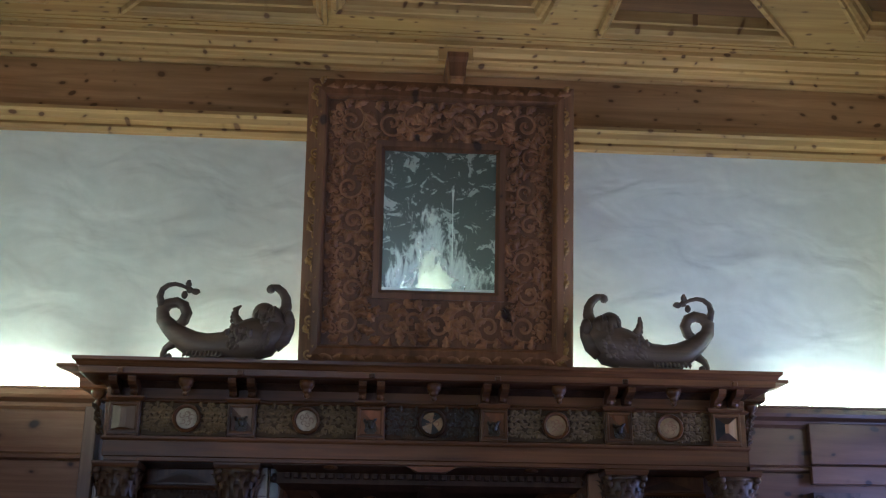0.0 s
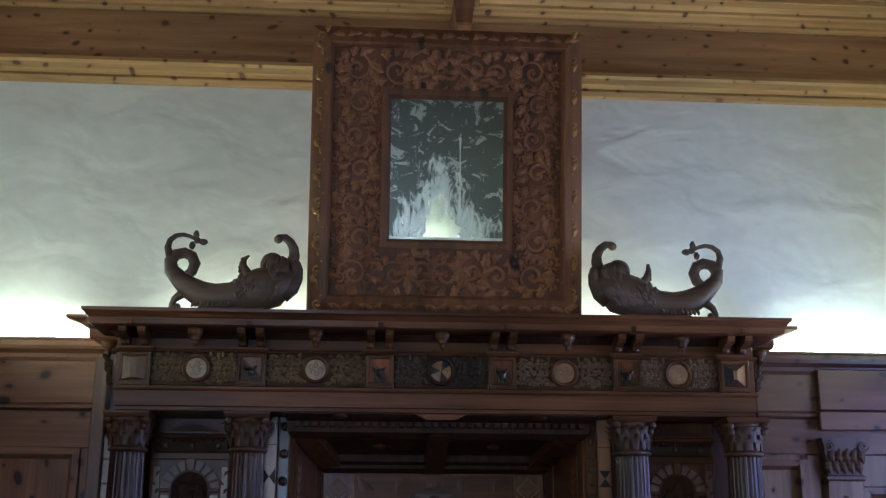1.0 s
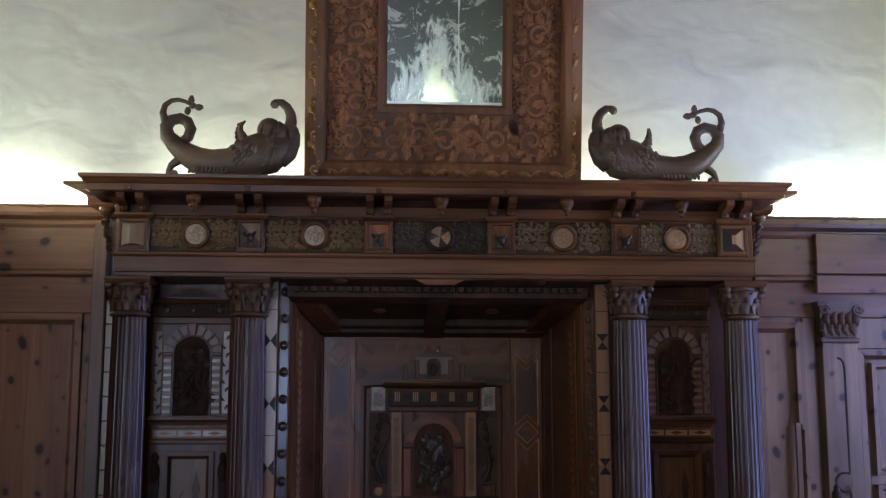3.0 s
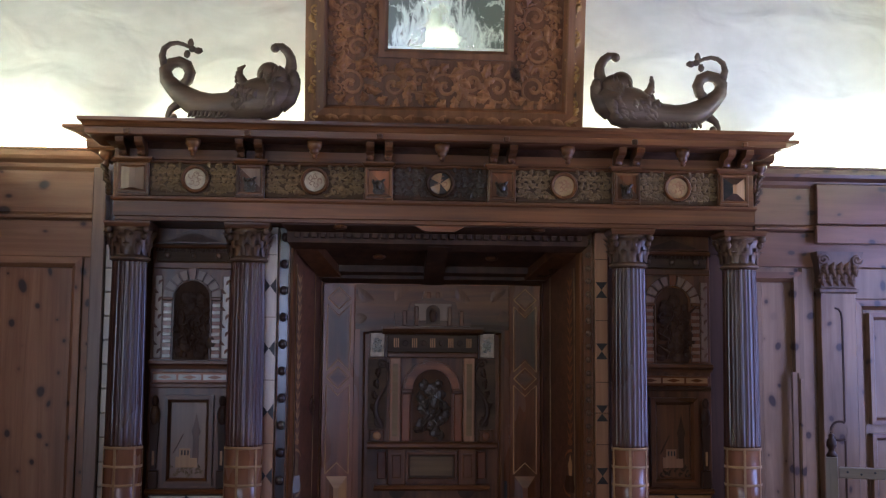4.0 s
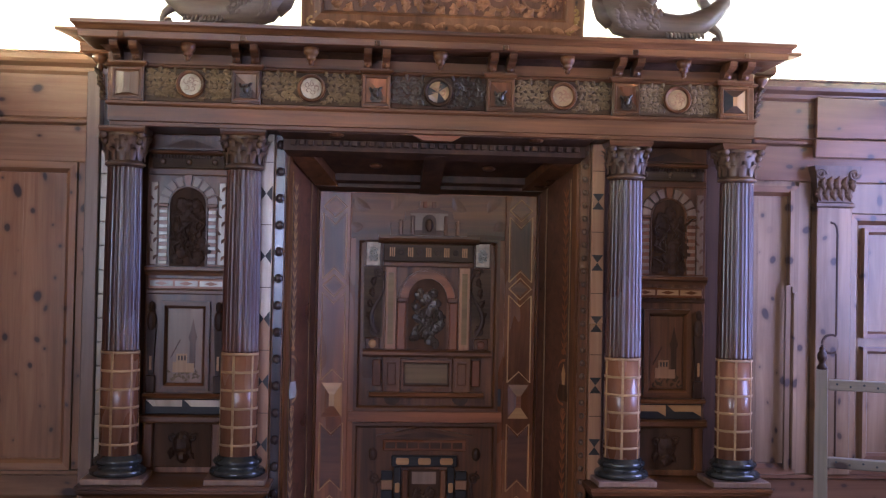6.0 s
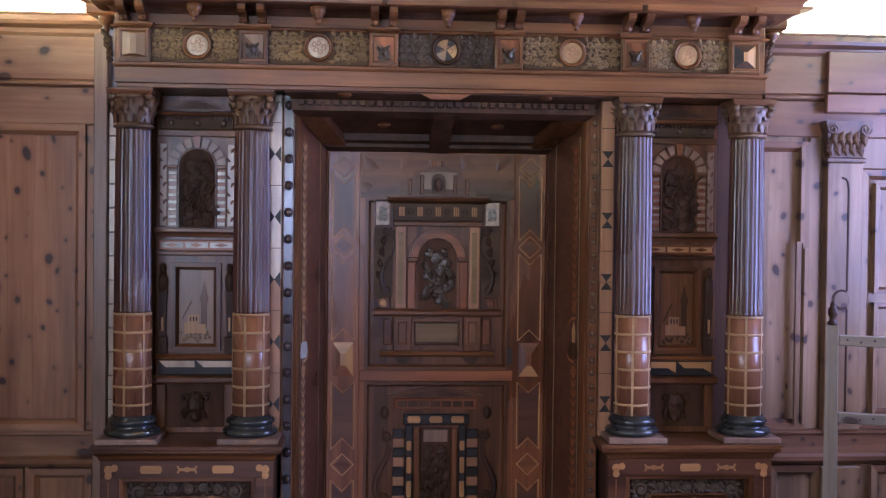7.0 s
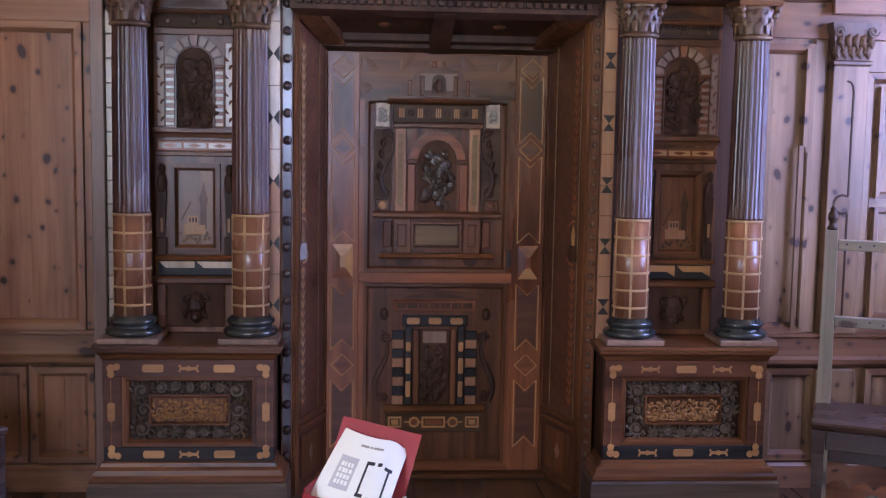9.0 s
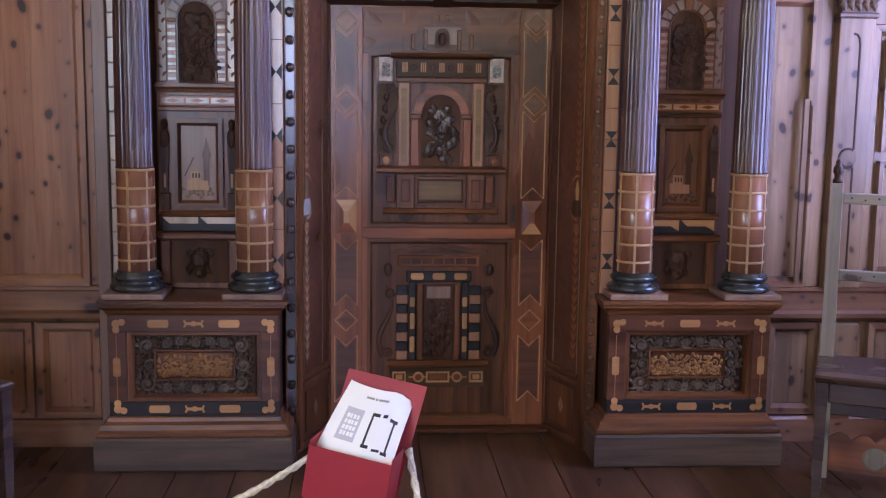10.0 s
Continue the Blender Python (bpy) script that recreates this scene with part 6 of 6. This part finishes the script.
def beast(s):
    """A carved dragon-fish ornament, one plain mesh: belly on the cornice, coiled tail, open jaws."""
    bm = bmesh.new()
    y, z0 = -0.40, 2.573
    U = lambda u: -0.592 - 1.01 * u / 100 if s < 0 else 0.626 + 1.035 * u / 100  # u runs from the head outwards to the tail
    pt = lambda u, h, d=0.0: (U(u), y - d, z0 + h / 100)

    def limb(rows, seg=12, squash=0.8, d=0.0):
        tube(bm, [pt(u, h, d) for u, h, r in rows], [r / 100 for *_, r in rows], seg, squash)
    # body from the throat along the belly into the coiled tail
    limb([(5.5, 18.5, 4.5), (8.5, 15.0, 7.2), (13, 11.5, 9.4), (18, 10.0, 9.1), (23, 8.4, 7.7), (29, 7.1, 6.0), (36, 6.8, 5.6), (42, 8.0, 5.5), (47, 11.0, 4.7), (51, 14.6, 3.7), (54, 18, 3.1), (54.6, 21.8, 2.8), (52.4, 24.6, 2.5), (49, 25.4, 2.4), (46, 24, 2.4), (44.6, 20.8, 2.4), (45.6, 17.4, 2.3), (47.8, 15.4, 2.0)], 14, 0.85)
    limb([(54.8, 23.5, 1.8), (56, 27.5, 1.5), (55.2, 30.7, 1.3), (52.8, 32.6, 1.1), (50, 33.1, 0.95), (47.2, 32.4, 0.85), (44.8, 31.2, 0.7)], 9, 0.8, 0.01)
    for u, h, ru, rh in ((44.6, 33.2, 1.3, 1.9), (41.6, 30.0, 2.0, 1.4), (46.0, 28.4, 1.5, 1.7), (44.0, 30.6, 1.6, 1.4)):
        blob(bm, U(u), y - 0.01, z0 + h / 100, ru / 100, 0.008, rh / 100, 9, 7, 0.12, random.Random(round(u)))
    # head: brow hump with folds, gaping lip and the curling snout
    blob(bm, U(12.6), y, z0 + 0.21, 0.052, 0.05, 0.052, 14, 10)
    blob(bm, U(9.0), y - 0.006, z0 + 0.185, 0.05, 0.05, 0.06, 14, 10)
    blob(bm, U(2.6), y, z0 + 0.188, 0.025, 0.042, 0.045, 12, 9)
    limb([(9.0, 9.0, 5.0), (5.2, 12.0, 4.6), (2.8, 16.0, 3.2), (2.0, 19.5, 2.2), (2.6, 21.8, 1.0)], 12, 0.9)
    limb([(6.5, 18.0, 3.2), (4.6, 21.5, 2.7), (3.7, 25.0, 2.4), (4.0, 28.2, 2.1), (5.5, 31.0, 1.9), (7.8, 32.9, 1.7), (10.2, 33.0, 1.5), (11.2, 31.6, 1.4)], 11, 0.85)
    blob(bm, U(10.6), y, z0 + 0.322, 0.019, 0.02, 0.019, 10, 8)
    for k in range(5):
        limb([(8 + 1.6 * k, 23.6 - 0.3 * k, 0.5), (8.5 + 1.8 * k, 20, 0.9), (8.4 + 2.1 * k, 16, 0.5)], 6, 0.8, 0.047 - 0.002 * k)
    # pointed ear with a scalloped edge
    if s < 0:
        limb([(21.5, 15.0, 2.6), (23.6, 18.0, 2.1), (24.9, 20.8, 1.6), (24.2, 23.4, 1.1), (22.4, 24.8, 0.4)], 9, 0.6)
    else:
        limb([(21.0, 14.8, 2.6), (23.6, 16.6, 2.2), (25.0, 19.0, 1.7), (25.6, 22.0, 1.2), (25.4, 24.6, 0.6)], 9, 0.6)
    for k in range(5):
        blob(bm, U(25.6 + 0.5 * math.sin(k)), y, z0 + (16.2 + 1.7 * k) / 100, 0.008, 0.008, 0.009, 7, 5)
    # scales over the shoulder
    rng = random.Random(4)
    for k in range(70):
        u, h = rng.uniform(9, 27), rng.uniform(4, 18)
        if h < 19 - 0.45 * (u - 9):
            leaf(bm, U(u), z0 + h / 100, y - 0.081 + 0.0042 * abs(h - 10), 0.034, 0.022, rng.uniform(0.6, 1.4) if s < 0 else math.pi - rng.uniform(0.6, 1.4), 0.007)
    # belly fringe and the claw under the tail
    for k in range(10):
        leaf(bm, U(29 + 1.6 * k), z0 + 0.04, y - 0.046, 0.03, 0.016, -1.2 if s > 0 else math.pi + 1.2, 0.006)
    limb([(46, 9.0, 2.4), (49.5, 7.4, 1.9), (52, 5.4, 1.5), (53, 3.0, 1.2), (52.6, 0.6, 1.5)], 9, 0.9)
    blob(bm, U(50.6), y - 0.01, z0 + 0.02, 0.016, 0.016, 0.014, 8, 6)
    box(bm, U(15), U(42), y - 0.03, y + 0.03, z0 - 0.0005, z0 + 0.02)
    for v in bm.verts:
        v.co.z = max(v.co.z, z0)
    ob = part("carved_beast", bm, STATUE, None, smooth=True)
    tagged(ob, "dark carved wooden sea-beast with coiled tail on the cornice", "carving", "cornice beasts")


mirror()
beast(-1)
beast(1)


# ---- things on the floor ----
def rope_between(bm, a, b, sag, r=0.011, n=40, turns=14):
    a, b = Vector(a), Vector(b)
    base = [a.lerp(b, i / n) - Vector((0, 0, sag * 4 * (i / n) * (1 - i / n))) for i in range(n + 1)]
    d = (b - a).normalized()
    s1 = d.cross(Vector((0, 0, 1))).normalized()
    s2 = s1.cross(d)
    for k in range(3):
        pts = []
        for i, p in enumerate(base):
            w = 2 * math.pi * (turns * i / n + k / 3)
            pts.append(p + s1 * (r * 0.62 * math.cos(w)) + s2 * (r * 0.62 * math.sin(w)))
        tube(bm, pts, [r * 0.62] * len(pts), 7)
    return bm


def leaflet_stand():
    """Red leaflet box on a rope post, knocked askew, with its back board leaning away."""
    st = thing("leaflet_stand", 0, 0, 0, "dark red leaflet box knocked askew on a rope barrier post", "leaflet stand")
    sheet = thing("leaflet", 0, 0, 0, "white curled sheet with lilac map and black floor plan", "leaflet")
    place_at = pose(-0.362, -1.90, 0.534, 0, 9, -18)
    st.matrix_world = place_at
    sheet.matrix_world = place_at
    w = 0.122
    bm = bmesh.new()
    box(bm, -w, w, -0.058, -0.054, -0.10, 0.055, 0.001)
    box(bm, -w, -w + 0.004, -0.054, 0.05, -0.10, 0.07, 0.001)
    box(bm, w - 0.004, w, -0.054, 0.05, -0.10, 0.07, 0.001)
    box(bm, -w + 0.004, w - 0.004, -0.054, 0.05, -0.10, -0.096, 0.001)
    part("box", bm, CARD, st)
    bm = bmesh.new()
    q = [bm.verts.new(p) for p in ((-w, 0.046, -0.10), (w, 0.046, -0.10), (w, 0.21, 0.21), (-w, 0.21, 0.21), (-w, 0.05, -0.10), (w, 0.05, -0.10), (w, 0.214, 0.21), (-w, 0.214, 0.21))]
    for f in ((0, 1, 2, 3), (4, 5, 6, 7), (0, 1, 5, 4), (1, 2, 6, 5), (2, 3, 7, 6), (3, 0, 4, 7)):
        bm.faces.new([q[i] for i in f])
    part("back_board", bm, CARD, st)
    for name, prof in (("post", [(0.016, 0.036), (0.016, 0.485)]), ("foot", [(0.15, 0.0), (0.15, 0.012), (0.13, 0.022), (0.03, 0.0355)])):
        ob = part(name, lathe(bmesh.new(), prof, -0.352, -1.88, 24), IRON, st, smooth=True)
        ob.matrix_parent_inverse = place_at.inverted()

    # a curved sheet standing in the box
    def on_sheet(u, v, out=0.0):
        """u across -1..1, v up 0..1."""
        y = -0.03 + 0.15 * v + 0.055 * v * v - 0.02 * (1 - u * u) * (0.5 + v) + 0.02 * max(0, u) ** 2 * v
        z = 0.0 + 0.19 * v - 0.03 * max(0, u - 0.6) * v * 2.5
        x = 0.102 * u * (1.14 - 0.2 * v) - 0.008 + 0.006 * v
        return Vector((x, y - out, z + out * 0.6))

    def patch(bm, u0, u1, v0, v1, out, nu=8, nv=8, back=False):
        g = [[bm.verts.new(on_sheet(u0 + (u1 - u0) * i / nu, v0 + (v1 - v0) * k / nv, out)) for i in range(nu + 1)] for k in range(nv + 1)]
        for k in range(nv):
            for i in range(nu):
                bm.faces.new((g[k][i], g[k][i + 1], g[k + 1][i + 1], g[k + 1][i]))
        return bm
    bm = patch(bmesh.new(), -1, 1, 0, 1, 0.0, 12, 12)
    patch(bm, -1, 1, 0, 1, -0.0012, 12, 12)
    part("paper", bm, PAPER, sheet, smooth=True)
    part("map_ground", patch(bmesh.new(), -0.66, -0.12, 0.34, 0.73, 0.0008), LILAC, sheet)
    bm = bmesh.new()
    rng = random.Random(9)
    for i in range(4):
        for k in range(4):
            u, v = -0.57 + 0.1 * i, 0.40 + 0.07 * k
            patch(bm, u, u + 0.075 * rng.uniform(0.8, 1.2), v, v + 0.05, 0.0014, 2, 2)
    part("map_rooms", bm, PAPER, sheet)
    bm = bmesh.new()
    for u0, u1, v0, v1 in ((0.12, 0.18, 0.33, 0.72), (0.72, 0.77, 0.30, 0.66), (0.12, 0.34, 0.69, 0.73), (0.42, 0.54, 0.69, 0.73), (0.62, 0.82, 0.66, 0.70), (0.10, 0.30, 0.31, 0.35), (0.40, 0.60, 0.29, 0.32), (0.64, 0.80, 0.27, 0.31)):
        patch(bm, u0, u1, v0, v1, 0.0012, 3, 3)
    part("plan_walls", bm, INK, sheet)
    bm = bmesh.new()
    for u0, u1 in ((-0.25, 0.0), (0.03, 0.1), (0.13, 0.42)):
        patch(bm, u0, u1, 0.87, 0.895, 0.0012, 2, 2)
    part("title_bar", bm, GREYINK, sheet)
    bm = bmesh.new()
    rope_between(bm, (-0.45, -1.85, 0.575), (-2.0, -2.2, 0.60), 0.26)
    r1 = part("barrier_rope", bm, ROPE, None, smooth=True)
    tagged(r1, "twisted cream barrier rope hanging from the stand", "rope", "barrier ropes")
    bm = bmesh.new()
    rope_between(bm, (-0.205, -1.82, 0.555), (0.10, -3.3, 0.60), 0.42)
    r2 = part("barrier_rope", bm, ROPE, None, smooth=True)
    tagged(r2, "twisted cream barrier rope hanging from the stand", "rope", "barrier ropes")


def high_chair(m, W, D):
    """Old high-backed chair: brown board seat, grey back posts with dark finials, pegged rails and a scalloped stretcher."""
    c = thing("chair", 0, 0, 0, "old high-backed chair with brown wooden seat and grey pegged back rails", "chair", "high-backed chairs")
    h, a, d = 0.52, W / 2, D / 2
    part("seat", stack(bmesh.new(), -a, a, -d, d, [(-0.006, h - 0.03), (0.0, h - 0.024), (0.004, h - 0.008), (0.0, h)], True), TABLE, c, "brown board seat")
    part("apron", boxed(-a + 0.05, a - 0.05, -d + 0.02, -d + 0.045, h - 0.11, h - 0.0305), TABLE, c)
    for s in (-1, 1):
        x = s * (a - 0.026)
        part("front_leg", stack(bmesh.new(), x - 0.02, x + 0.02, -d + 0.008, -d + 0.05, [(-0.004, 0.0), (0.0, 0.25), (0.003, h - 0.0305)], True), TABLE, c)
        part("back_post", stack(bmesh.new(), x - 0.024, x + 0.024, d - 0.05, d + 0.005, [(0.006, 0.0), (0.004, 0.5), (-0.002, 1.22), (-0.002, 1.235)], True), GREY, c, "weathered grey back post")
        part("finial", lathe(bmesh.new(), [(0.02, 1.2355), (0.022, 1.245), (0.014, 1.255), (0.012, 1.265), (0.021, 1.28), (0.019, 1.30), (0.010, 1.312), (0.013, 1.322), (0.004, 1.33)], x, d - 0.022, 14), DARK, c, "dark turned finial", smooth=True)
        part("side_stretcher", boxed(x - 0.012, x + 0.012, -d + 0.051, d - 0.057, 0.20, 0.25), TABLE, c)
    for z in (1.175, 0.86):
        rail = part("back_rail", boxed(-a + 0.052, a - 0.052, d - 0.04, d - 0.012, z - 0.022, z + 0.022), GREY_X, c, "grey back rail with dark pegs")
        for k in range(7):
            part("peg", disc_y(bmesh.new(), -a + 0.085 + (W - 0.17) * k / 6, z + 0.004 * (-1) ** k, [(0.005, d - 0.0405), (0.004, d - 0.0425)], 8), INK, rail)
    b = a - 0.053
    pts = [(-b, 0.03), (b, 0.03)] + [(b - 2 * b * k / 24, 0.165 + 0.03 * abs(math.sin(k * math.pi / 6))) for k in range(25)]
    brd = part("stretcher_board", prism(bmesh.new(), pts, d - 0.035, d - 0.012), RED_X, c, "scalloped carved stretcher board")
    part("boss", disc_y(bmesh.new(), 0.0, 0.10, [(0.05, d - 0.0355), (0.05, d - 0.045), (0.04, d - 0.052), (0.02, d - 0.053)], 20), GREY, brd)
    part("stretcher", boxed(-b, b, d - 0.035, d - 0.012, 0.27, 0.34), TABLE, c)
    c.matrix_world = m


leaflet_stand()
high_chair(pose(1.70, -0.77, 0, 0, 0, -25), 0.48, 0.40)
high_chair(pose(-1.877, -0.99, 0, 0, 0, 57), 0.44, 0.36)


# ---- floor boards, last ----
def boards():
    floor = bpy.data.objects["floor"]
    x = XL
    rng = random.Random(2)
    while x < XR:
        w = min(rng.uniform(0.22, 0.33), XR - x)
        y = 0.10
        while y > YB:
            ln = rng.uniform(2.2, 4.0)
            ya = max(YB, y - ln)
            part("floor_board", boxed(x + 0.0015, x + w - 0.0015, ya + 0.001, y - 0.001, -0.021, rng.uniform(-0.0015, 0.0), bev=0.003), FLOOR, floor)
            y = ya
        x += w


boards()
